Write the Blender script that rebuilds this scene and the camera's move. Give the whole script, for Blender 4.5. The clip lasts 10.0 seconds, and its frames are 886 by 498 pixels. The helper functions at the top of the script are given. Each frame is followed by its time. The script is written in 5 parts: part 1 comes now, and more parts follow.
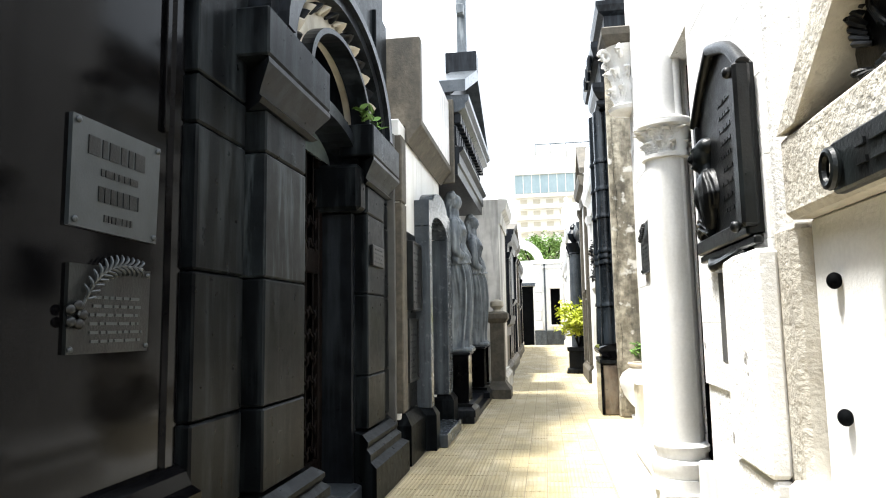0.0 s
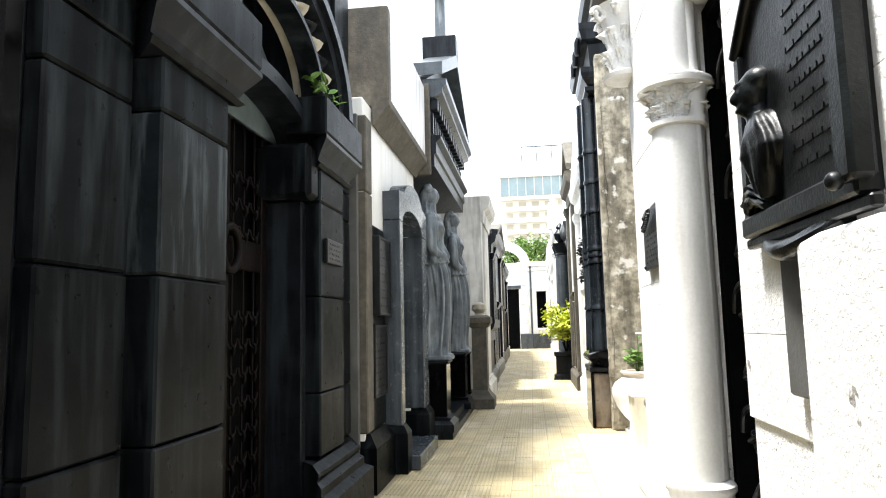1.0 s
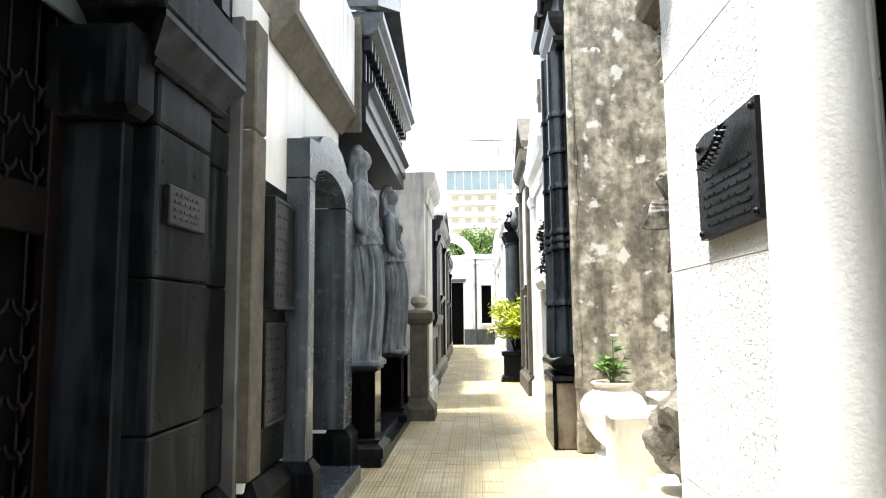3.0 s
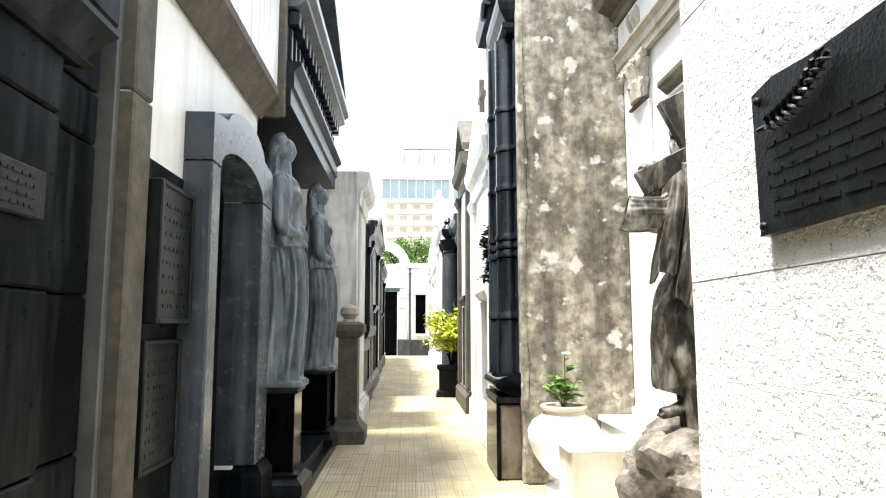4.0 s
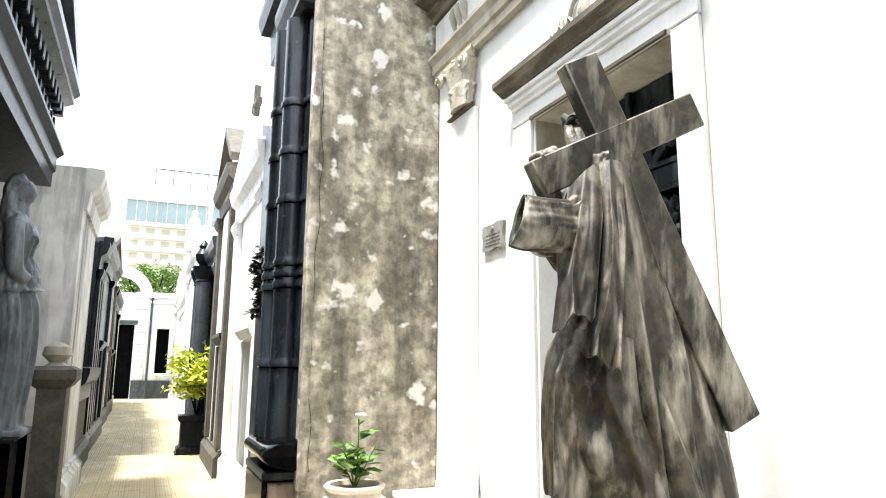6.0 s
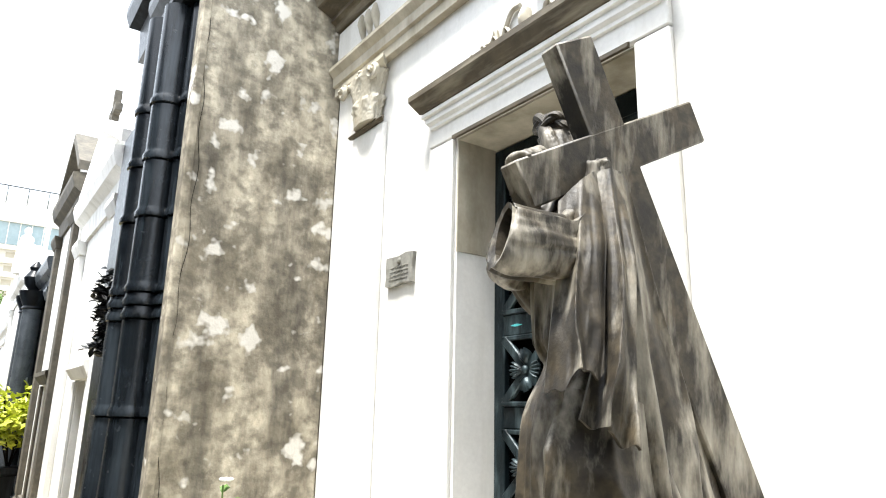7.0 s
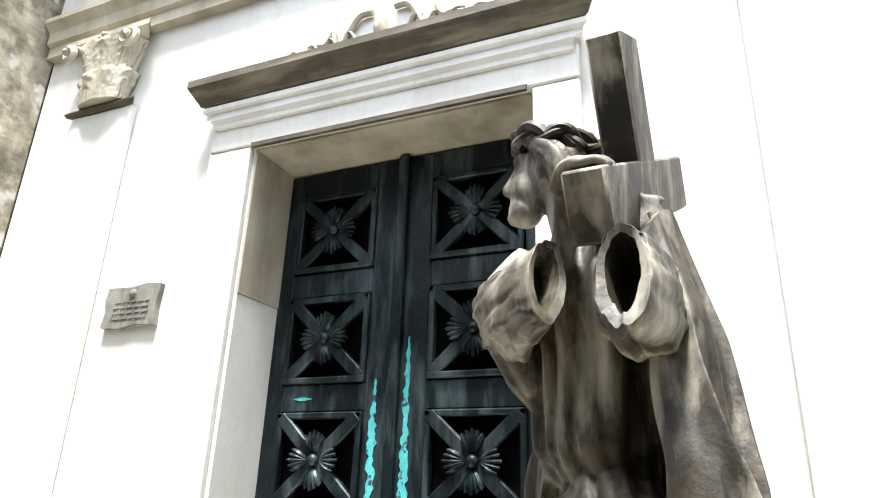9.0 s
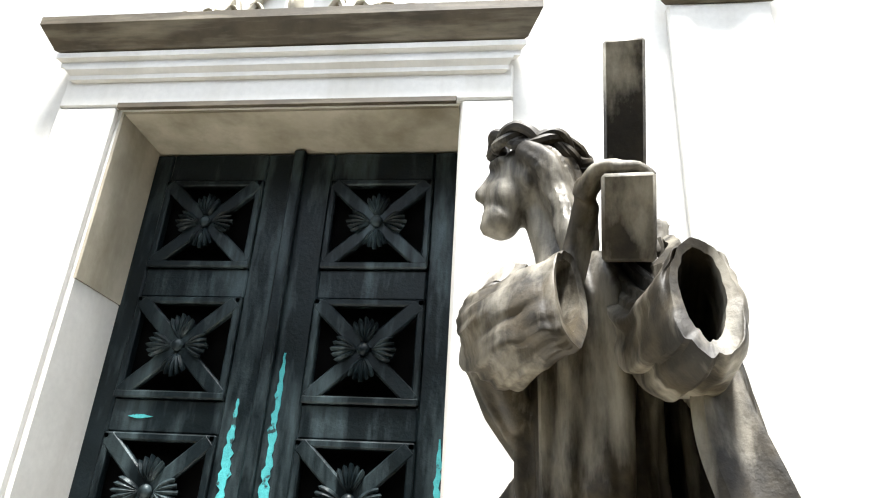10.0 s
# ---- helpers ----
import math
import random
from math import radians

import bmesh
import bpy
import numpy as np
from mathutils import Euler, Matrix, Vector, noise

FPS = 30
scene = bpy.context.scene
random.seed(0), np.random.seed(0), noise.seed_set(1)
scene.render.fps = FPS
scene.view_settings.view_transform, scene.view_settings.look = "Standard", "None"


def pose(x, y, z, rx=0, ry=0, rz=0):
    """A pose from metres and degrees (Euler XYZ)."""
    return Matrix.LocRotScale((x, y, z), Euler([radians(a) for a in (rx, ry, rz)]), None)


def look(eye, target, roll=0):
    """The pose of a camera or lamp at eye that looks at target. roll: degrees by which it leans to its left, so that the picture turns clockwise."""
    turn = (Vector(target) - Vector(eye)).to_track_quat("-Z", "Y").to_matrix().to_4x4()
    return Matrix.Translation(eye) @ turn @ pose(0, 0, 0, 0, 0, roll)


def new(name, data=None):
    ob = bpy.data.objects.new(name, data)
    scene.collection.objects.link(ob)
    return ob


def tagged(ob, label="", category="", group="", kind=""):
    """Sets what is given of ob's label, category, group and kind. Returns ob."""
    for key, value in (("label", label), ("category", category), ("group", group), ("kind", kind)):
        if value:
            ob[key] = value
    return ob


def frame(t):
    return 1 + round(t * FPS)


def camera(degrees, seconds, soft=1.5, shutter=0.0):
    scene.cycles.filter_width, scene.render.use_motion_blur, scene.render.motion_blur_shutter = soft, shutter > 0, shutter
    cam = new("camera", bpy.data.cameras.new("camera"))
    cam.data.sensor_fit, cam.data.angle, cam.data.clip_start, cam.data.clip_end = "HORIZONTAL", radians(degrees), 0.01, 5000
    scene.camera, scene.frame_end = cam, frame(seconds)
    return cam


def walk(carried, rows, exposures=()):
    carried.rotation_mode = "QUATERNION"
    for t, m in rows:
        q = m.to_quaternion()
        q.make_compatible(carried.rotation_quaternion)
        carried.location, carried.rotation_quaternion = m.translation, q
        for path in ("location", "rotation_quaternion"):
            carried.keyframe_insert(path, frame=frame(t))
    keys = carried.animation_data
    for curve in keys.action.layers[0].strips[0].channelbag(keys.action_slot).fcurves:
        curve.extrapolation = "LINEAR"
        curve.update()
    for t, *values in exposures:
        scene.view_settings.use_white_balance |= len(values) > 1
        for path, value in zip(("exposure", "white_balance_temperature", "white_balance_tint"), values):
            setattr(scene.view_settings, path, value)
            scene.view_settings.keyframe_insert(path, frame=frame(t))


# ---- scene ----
cam = camera(67.1, 10.0, soft=1.1)
PATH = [
    (0, (0.141, 0.039, 1.514), (-0.157, 2.004, 1.736), -1.0),
    (0.5, (0.12, 0.513, 1.515), (-0.154, 2.481, 1.745), -1.2),
    (1, (0.155, 0.983, 1.542), (-0.102, 2.953, 1.773), -1.3),
    (1.5, (0.144, 1.474, 1.537), (-0.086, 3.447, 1.769), -1.3),
    (2, (0.102, 2.007, 1.579), (-0.088, 3.986, 1.795), -1.0),
    (2.5, (0.076, 2.468, 1.578), (-0.074, 4.451, 1.785), -0.9),
    (4, (0.013, 3.831, 1.641), (0.117, 5.815, 1.877), -0.1),
    (4.5, (0.009, 4.217, 1.669), (0.265, 6.183, 1.926), -0.5),
    (5, (-0.019, 4.62, 1.677), (0.435, 6.547, 1.959), -0.4),
    (5.5, (-0.003, 5.013, 1.719), (0.621, 6.889, 2.024), -0.2),
    (7, (0.119, 6.16, 1.824), (1.242, 7.744, 2.302), 1.3),
    (7.5, (0.131, 6.462, 1.866), (1.419, 7.895, 2.402), 1.0),
    (8, (0.156, 6.762, 1.886), (1.596, 8.01, 2.493), 1.1),
    (8.5, (0.175, 7.018, 1.913), (1.752, 8.061, 2.566), 1.3),
    (9, (0.179, 7.309, 1.933), (1.892, 8.065, 2.635), 1.8),
    (9.5, (0.238, 7.521, 1.946), (2.022, 8.025, 2.695), 2.6),
    (10, (0.34, 7.703, 1.949), (2.152, 7.934, 2.765), 3.3),
]
walk(cam, [(t, look(eye, target, roll)) for t, eye, target, roll in PATH])

# ---- world, sun, exposure ----
world = bpy.data.worlds.new("hazy_sky")
scene.world = world
world.use_nodes = True
wt = world.node_tree
sky = wt.nodes.new("ShaderNodeTexSky")
sky.sky_type = 'NISHITA'
sky.sun_disc = False
sky.sun_elevation = radians(75)
sky.sun_rotation = radians(-100)
sky.dust_density = 4.0
haze = wt.nodes.new("ShaderNodeMixRGB")
haze.inputs[0].default_value = 0.7
haze.inputs[2].default_value = (8.75, 9.45, 10.1, 1)
wt.links.new(sky.outputs[0], haze.inputs[1])
wt.links.new(haze.outputs[0], wt.nodes["Background"].inputs[0])
wt.nodes["Background"].inputs[1].default_value = 0.118
sun_data = bpy.data.lights.new("sun", 'SUN')
sun_data.energy = 3.8
sun_data.angle = radians(9)
sun_data.color = (1.0, 0.985, 0.945)
sun_ob = new("sun", sun_data)
sun_ob.matrix_world = look((-6.0, -1.0, 20), (0, 0, 0))
scene.view_settings.exposure = 1.8


# ---- materials ----
def surface(name, c1, c2, scale=5.0, fine=70.0, rough=0.5, rough_var=0.12, bump=0.15, metal=0.0, stain_or_light=None,
            stain_or_light_amount=0.0, stain_or_light_scale=(3.0, 3.0, 0.5), spots=None, spot_scale=4.0, spot_size=0.35, spot_edge=0.06, speck=0.0, relief=0.0,
            relief_scale=25.0, coat=0.0, vary=0.0, spec=0.5, mottle=0.0, stretch=None):
    """A weathered surface: two colours in broad clouds, fine grain, run-down stains (on the tiles: painted sheen and
    sun), patches and relief.
    """
    m = bpy.data.materials.new(name)
    m.use_nodes = True
    t = m.node_tree
    n, link = t.nodes, t.links.new
    shader = n["Principled BSDF"]
    place = n.new("ShaderNodeNewGeometry")

    def noise_at(s, detail=4.0, stretch=None):
        v = place.outputs["Position"]
        if stretch:
            mp = n.new("ShaderNodeMapping")
            mp.inputs["Scale"].default_value = stretch
            link(v, mp.inputs["Vector"])
            v = mp.outputs["Vector"]
        k = n.new("ShaderNodeTexNoise")
        k.inputs["Scale"].default_value = s
        k.inputs["Detail"].default_value = detail
        k.inputs["Roughness"].default_value = 0.6
        link(v, k.inputs["Vector"])
        return k.outputs["Fac"]

    def ramp(v, lo, hi):
        r = n.new("ShaderNodeMapRange")
        r.inputs["From Min"].default_value, r.inputs["From Max"].default_value = lo, hi
        link(v, r.inputs["Value"])
        return r.outputs["Result"]

    def mix(fac, a, b, kind='MIX'):
        x = n.new("ShaderNodeMixRGB")
        x.blend_type = kind
        for sock, v in zip(x.inputs, (fac, a, b)):
            if isinstance(v, (int, float)):
                sock.default_value = v
            elif isinstance(v, tuple):
                sock.default_value = (*v, 1)
            else:
                link(v, sock)
        return x.outputs["Color"]

    broad, grain = noise_at(scale, 4.0, stretch), noise_at(fine, 6.0)
    col = mix(ramp(broad, 0.35, 0.65), c1, c2)
    g = ramp(grain, 0.3, 0.7)
    dark = tuple(0.62 * v for v in c1)
    col = mix(mix(0.75, g, (1, 1, 1)), dark, col)
    if mottle:
        mid = ramp(noise_at(scale * 3.7, 5.0), 0.38, 0.62)
        col = mix(mix(1.0, mid, (mottle,) * 3, 'MULTIPLY'), col, tuple(0.42 * v for v in c2))
    if speck:
        vor = n.new("ShaderNodeTexVoronoi")
        vor.inputs["Scale"].default_value = 260
        link(place.outputs["Position"], vor.inputs["Vector"])
        col = mix(mix(1.0, ramp(vor.outputs["Distance"], 0.32, 0.1), (speck, speck, speck), 'MULTIPLY'), col, tuple(min(1, 5 * v + 0.04) for v in c2))
    if stain_or_light:
        s = ramp(noise_at(1.0, 6.0, stain_or_light_scale), 0.48, 0.7)
        col = mix(mix(1.0, s, (stain_or_light_amount,) * 3, 'MULTIPLY'), col, stain_or_light)
    if spots:
        s = ramp(noise_at(spot_scale, 3.0), 1 - spot_size, 1 + spot_edge - spot_size)
        col = mix(s, col, spots)
    if vary:
        info = n.new("ShaderNodeObjectInfo")
        r = n.new("ShaderNodeMapRange")
        r.inputs["To Min"].default_value, r.inputs["To Max"].default_value = 1 - vary, 1 + vary
        link(info.outputs["Random"], r.inputs["Value"])
        col = mix(1.0, col, r.outputs["Result"], 'MULTIPLY')
    link(col, shader.inputs["Base Color"])
    rr = n.new("ShaderNodeMapRange")
    rr.inputs["To Min"].default_value, rr.inputs["To Max"].default_value = max(0.03, rough - rough_var), min(1, rough + rough_var)
    link(noise_at(scale * 3), rr.inputs["Value"])
    link(rr.outputs["Result"], shader.inputs["Roughness"])
    shader.inputs["Metallic"].default_value = metal
    shader.inputs["Specular IOR Level"].default_value = spec
    shader.inputs["Coat Weight"].default_value = coat
    b = n.new("ShaderNodeBump")
    b.inputs["Strength"].default_value = bump
    b.inputs["Distance"].default_value = 0.01
    link(grain, b.inputs["Height"])
    normal = b.outputs["Normal"]
    if relief:
        b2 = n.new("ShaderNodeBump")
        b2.inputs["Strength"].default_value = relief
        b2.inputs["Distance"].default_value = 0.03
        link(noise_at(relief_scale, 3.0), b2.inputs["Height"])
        link(normal, b2.inputs["Normal"])
        normal = b2.outputs["Normal"]
    link(normal, shader.inputs["Normal"])
    return m


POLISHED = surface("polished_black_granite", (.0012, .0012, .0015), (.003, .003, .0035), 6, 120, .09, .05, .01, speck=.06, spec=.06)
GRANITE = surface("dark_granite", (.0018, .0022, .0027), (.0048, .0058, .0068), 4, 150, .32, .14, .08, stain_or_light=(.04, .048, .053), stain_or_light_amount=.4, stain_or_light_scale=(9, 9, .9), speck=.12, vary=.25, spec=.035, mottle=.4)
GRANITE_DRIP = surface("drip_stained_granite", (.005, .0062, .0073), (.012, .0147, .0172), 4, 150, .34, .14, .08, stain_or_light=(.1, .12, .132), stain_or_light_amount=.6, stain_or_light_scale=(13, 13, 1.6), speck=.2, vary=.2, spec=.07, mottle=.5)
BLACKSTONE = surface("black_stone", (.003, .0036, .0047), (.0085, .0102, .013), 5, 110, .32, .12, .1, stain_or_light=(.045, .054, .064), stain_or_light_amount=.45, stain_or_light_scale=(8, 8, .6), speck=.1, spec=.13)
GREYGRANITE = surface("blue_grey_granite", (.04, .047, .055), (.08, .09, .1), 4, 160, .3, .1, .04, stain_or_light=(.02, .022, .025), stain_or_light_amount=.6, stain_or_light_scale=(5, 5, .5), speck=.3, spec=.2)
MARBLE = surface("white_marble", (.8, .79, .76), (.72, .71, .68), 2.2, 40, .42, .1, .04, stain_or_light=(.5, .48, .42), stain_or_light_amount=.45, stain_or_light_scale=(4, 4, .45))
MARBLE_OLD = surface("weathered_marble", (.52, .48, .39), (.38, .34, .26), 3, 50, .55, .1, .1, stain_or_light=(.16, .135, .085), stain_or_light_amount=.75, stain_or_light_scale=(3, 3, 1.2))
CORNICE = surface("stained_marble_cornice", (.105, .083, .052), (.05, .039, .025), 5, 45, .6, .1, .12, stain_or_light=(.34, .3, .22), stain_or_light_amount=.5, stain_or_light_scale=(2, 2, 18))
STREAKED = surface("streaked_marble_slab", (.82, .81, .79), (.74, .73, .71), 2, 40, .4, .1, .04, stain_or_light=(.24, .17, .16), stain_or_light_amount=.7, stain_or_light_scale=(5, 9, .28))
# dark spots paint the shadows of small pits in the stone
WHITEWASH = surface("rough_white_stone", (.88, .875, .86), (.83, .825, .81), 3, 110, .85, .06, .35, stain_or_light=(.6, .59, .55), stain_or_light_amount=.22, stain_or_light_scale=(2.5, 2.5, 1), relief=.42, relief_scale=48, vary=.01, spots=(.3, .29, .27), spot_scale=36, spot_size=.352, spot_edge=.05)
# sparser dark spots, again pit shadows put into the colour
DRESSED = surface("dressed_white_stone", (.88, .875, .86), (.83, .825, .81), 3, 110, .8, .06, .25, stain_or_light=(.55, .54, .5), stain_or_light_amount=.3, stain_or_light_scale=(2.5, 2.5, 1), relief=.25, relief_scale=40, vary=.01, spots=(.25, .24, .22), spot_scale=9, spot_size=.3, spot_edge=.03)
PLASTER = surface("white_painted_plaster", (.86, .855, .84), (.8, .795, .775), 3, 50, .75, .08, .2, stain_or_light=(.4, .38, .33), stain_or_light_amount=.5, stain_or_light_scale=(4, 4, .7), spots=(.46, .42, .34), spot_scale=5, spot_size=.27)
LIMESTONE = surface("brown_grey_limestone", (.12, .104, .077), (.062, .054, .041), 5, 60, .75, .1, .25, stain_or_light=(.035, .033, .027), stain_or_light_amount=.7, stain_or_light_scale=(4, 4, .8), relief=.15, mottle=.4)
COLUMNSTONE = surface("glossy_blue_black_stone", (.004, .0056, .0075), (.0105, .014, .0175), 5, 110, .24, .1, .1, stain_or_light=(.06, .075, .09), stain_or_light_amount=.5, stain_or_light_scale=(8, 8, .6), speck=.1, spec=.4)
ROUGHSTONE = surface("rough_grey_stone", (.58, .55, .48), (.42, .385, .32), 6, 45, .85, .08, .6, stain_or_light=(.16, .145, .12), stain_or_light_amount=.6, stain_or_light_scale=(3, 3, 1), relief=.4, relief_scale=30)
CONCRETE = surface("weathered_concrete", (.62, .555, .43), (.185, .16, .115), 2.6, 45, .9, .05, .35, stain_or_light=(.045, .04, .032), stain_or_light_amount=.8, stain_or_light_scale=(3.6, 3.6, .6), spots=(.64, .61, .55), spot_scale=3.6, spot_size=.42, spot_edge=.06, relief=.25, relief_scale=11, mottle=.7, stretch=(1.6, 1.6, .6))
PORTAL = surface("dark_portal_granite", (.024, .03, .037), (.046, .055, .065), 4, 160, .25, .1, .04, stain_or_light=(.15, .17, .19), stain_or_light_amount=.45, stain_or_light_scale=(6, 6, .5), speck=.25, spec=.4)
GREYSTRIP = surface("grey_corner_stone", (.1, .1, .096), (.06, .06, .056), 3, 50, .6, .1, .15, stain_or_light=(.05, .05, .05), stain_or_light_amount=.6, stain_or_light_scale=(4, 4, .5))
OLDWALL = surface("pale_stained_wall", (.62, .61, .58), (.44, .43, .4), 2.5, 40, .85, .05, .2, stain_or_light=(.05, .05, .048), stain_or_light_amount=.92, stain_or_light_scale=(3, 3, .35))
PLAQUESTONE = surface("weathered_plaque_stone", (.27, .265, .235), (.17, .165, .14), 9, 60, .8, .06, .3, stain_or_light=(.06, .058, .05), stain_or_light_amount=.6, stain_or_light_scale=(12, 12, 6))
BRONZE = surface("dark_bronze", (.0035, .0038, .0042), (.008, .0088, .0095), 9, 80, .33, .12, .2, metal=.1, stain_or_light=(.03, .04, .041), stain_or_light_amount=.35, stain_or_light_scale=(9, 9, 3), spec=.25)
PEWTER = surface("grey_metal_plaque", (.024, .03, .034), (.04, .047, .053), 4, 90, .35, .1, .08, metal=.3)
IRON = surface("black_iron", (.0018, .002, .0022), (.004, .0045, .005), 8, 70, .7, .1, .2, spec=.01)
IRON_WORN = surface("worn_wrought_iron", (.0025, .0028, .0032), (.007, .008, .009), 9, 70, .32, .1, .2, spec=.16)
RUST = surface("rust_brown_iron", (.0045, .0022, .0017), (.002, .0016, .0015), 7, 60, .55, .12, .35, spec=.1)
VERDIGRIS = surface("dark_patina_bronze", (.0034, .0074, .009), (.008, .015, .0185), 6, 60, .42, .14, .25, metal=.25, stain_or_light=(.085, .12, .13), stain_or_light_amount=.7, stain_or_light_scale=(11, 11, 2.2), spec=.3)
TURQUOISE = surface("turquoise_verdigris", (.08, .5, .52), (.05, .34, .37), 18, 90, .75, .1, .4, spots=(.02, .05, .055), spot_scale=22, spot_size=.42)
OLDBRONZE = surface("weathered_stone_bronze", (.092, .073, .045), (.012, .0095, .006), 5.5, 75, .55, .12, .16, stain_or_light=(.58, .54, .45), stain_or_light_amount=.62, stain_or_light_scale=(10, 10, 2.6), relief=.05, relief_scale=34, mottle=.75)
CARYATID = surface("blue_grey_bronze", (.12, .14, .156), (.065, .078, .089), 6, 70, .45, .1, .15, stain_or_light=(.38, .41, .42), stain_or_light_amount=.6, stain_or_light_scale=(9, 9, .9), mottle=.25)
ROCK = surface("rough_plinth_rock", (.2, .175, .135), (.1, .086, .065), 7, 40, .85, .08, .5, stain_or_light=(.46, .42, .35), stain_or_light_amount=.5, stain_or_light_scale=(4, 4, 4), mottle=.6, relief=.6, relief_scale=14)
REDMARBLE = surface("brown_mottled_marble", (.24, .17, .115), (.11, .085, .065), 6, 40, .5, .12, .2, stain_or_light=(.36, .32, .25), stain_or_light_amount=.6, stain_or_light_scale=(6, 6, 2), spots=(.04, .035, .03), spot_scale=7, spot_size=.36)
# pale patches paint sheen and sunlit spots onto the tiles
TILE = surface("yellow_ribbed_tile", (.45, .375, .215), (.36, .3, .175), 1.1, 60, .6, .15, .3, stain_or_light=(.68, .62, .48), stain_or_light_amount=.5, stain_or_light_scale=(1.6, .7, 1), vary=.11)
MORTAR = surface("tile_mortar", (.3, .25, .165), (.24, .2, .13), 3, 60, .9, .05, .4)
CLAY = surface("pale_clay_pot", (.7, .62, .5), (.6, .5, .38), 5, 50, .7, .1, .2, stain_or_light=(.4, .33, .24), stain_or_light_amount=.5)
LEAF = surface("green_leaf", (.1, .2, .025), (.06, .13, .02), 20, 60, .5, .1, .2, vary=.3)
LEAFY = surface("yellow_green_leaf", (.55, .58, .05), (.4, .47, .04), 12, 60, .5, .1, .2)
TREELEAF = surface("tree_foliage", (.11, .2, .025), (.07, .14, .02), .6, 5, .6, .1, .2)
CREAM = surface("cream_stained_marble", (.74, .68, .54), (.62, .55, .41), 4, 45, .55, .1, .1, stain_or_light=(.32, .25, .15), stain_or_light_amount=.5, stain_or_light_scale=(5, 5, .8))
PETAL = surface("white_petal", (.8, .78, .74), (.74, .72, .66), 20, 60, .6, .1, .1)
GLASS = surface("blue_green_glass", (.2, .27, .29), (.26, .33, .35), .3, 2, .12, .05, .0)
TOWERWALL = surface("pale_render_facade", (.72, .7, .64), (.66, .63, .57), .15, 2, .8, .05, .05)
# loggia shade put into the colour, kept pale to imitate distance haze
TOWERDARK = surface("shaded_loggia", (.5, .46, .37), (.42, .38, .3), .3, 2, .8, .05, .05)
DIRT = surface("dusty_ground", (.3, .27, .21), (.24, .21, .16), 1, 20, .9, .05, .3)
# near-black colour that stands in for the shade inside openings
SHADE = surface("painted_shade", (.006, .006, .006), (.004, .004, .004), 3, 30, .9, .05, .1, spec=.0)
# base colour lifted to paint in a pale sky reflection
PANE = surface("sky_painted_glass", (.1, .125, .125), (.14, .17, .17), 3, 30, .06, .03, .0, spec=.6)


# ---- building helpers ----
def thing(name, at, label, category, group="", kind=""):
    ob = new(name)
    ob.empty_display_size = 0.1
    ob.location = at
    return tagged(ob, label, category, group, kind)


def origin(ob):
    v = Vector((0, 0, 0))
    while ob:
        v += ob.location
        ob = ob.parent
    return v


def part(name, bm, material, parent=None, label="", smooth=False):
    """One mesh object; bm is in world metres and is freed."""
    me = bpy.data.meshes.new(name)
    if parent:
        bmesh.ops.translate(bm, verts=bm.verts, vec=-origin(parent))
    bm.to_mesh(me)
    bm.free()
    me.materials.append(material)
    if smooth:
        me.shade_smooth()
        me.set_sharp_from_angle(angle=radians(38))
    ob = new(name, me)
    ob.parent = parent
    if label:
        ob["label"] = label
    return ob


def structure(name, bm, material, label, category, kind="structure"):
    return tagged(part(name, bm, material), label, category, kind=kind)


def join(*bms):
    out = bms[0]
    for b in bms[1:]:
        me = bpy.data.meshes.new("tmp")
        b.to_mesh(me)
        b.free()
        out.from_mesh(me)
        bpy.data.meshes.remove(me)
    return out


def box(x0, x1, y0, y1, z0, z1, bev=0.008):
    bm = bmesh.new()
    bmesh.ops.create_cube(bm, size=1, matrix=Matrix.Translation(((x0 + x1) / 2, (y0 + y1) / 2, (z0 + z1) / 2)) @ Matrix.Diagonal((abs(x1 - x0), abs(y1 - y0), abs(z1 - z0), 1)))
    if bev:
        bmesh.ops.bevel(bm, geom=bm.edges, offset=min(bev, 0.2 * min(abs(x1 - x0), abs(y1 - y0), abs(z1 - z0))), segments=1, affect='EDGES')
    return bm


def turned_box(size, m, bev=0.006):
    bm = box(-size[0] / 2, size[0] / 2, -size[1] / 2, size[1] / 2, -size[2] / 2, size[2] / 2, bev)
    bm.transform(m)
    return bm


def moulding(wall, out, y0, y1, profile, mitre=True):
    """A run of moulding on a wall at x=wall facing out (+1 or -1) between y0 and y1; profile of (depth, height); ends mitred back to the wall."""
    bm = bmesh.new()
    a, b = [], []
    for d, z in profile:
        k = d if mitre else 0
        a.append(bm.verts.new((wall + out * d, y0 - k, z)))
        b.append(bm.verts.new((wall + out * d, y1 + k, z)))
    for i in range(len(profile)):
        j = (i + 1) % len(profile)
        bm.faces.new((a[i], a[j], b[j], b[i]))
    bm.faces.new(a)
    bm.faces.new(b)
    bmesh.ops.recalc_face_normals(bm, faces=bm.faces)
    return bm


def collar(x0, x1, y0, y1, profile):
    """Rings of a square block that swells and shrinks: profile of (margin, height)."""
    bm = bmesh.new()
    prev = None
    for d, z in profile:
        ring = [bm.verts.new(p) for p in ((x0 - d, y0 - d, z), (x1 + d, y0 - d, z), (x1 + d, y1 + d, z), (x0 - d, y1 + d, z))]
        if prev:
            for i in range(4):
                bm.faces.new((prev[i], prev[(i + 1) % 4], ring[(i + 1) % 4], ring[i]))
        else:
            bm.faces.new(ring[::-1])
        prev = ring
    bm.faces.new(prev)
    return bm


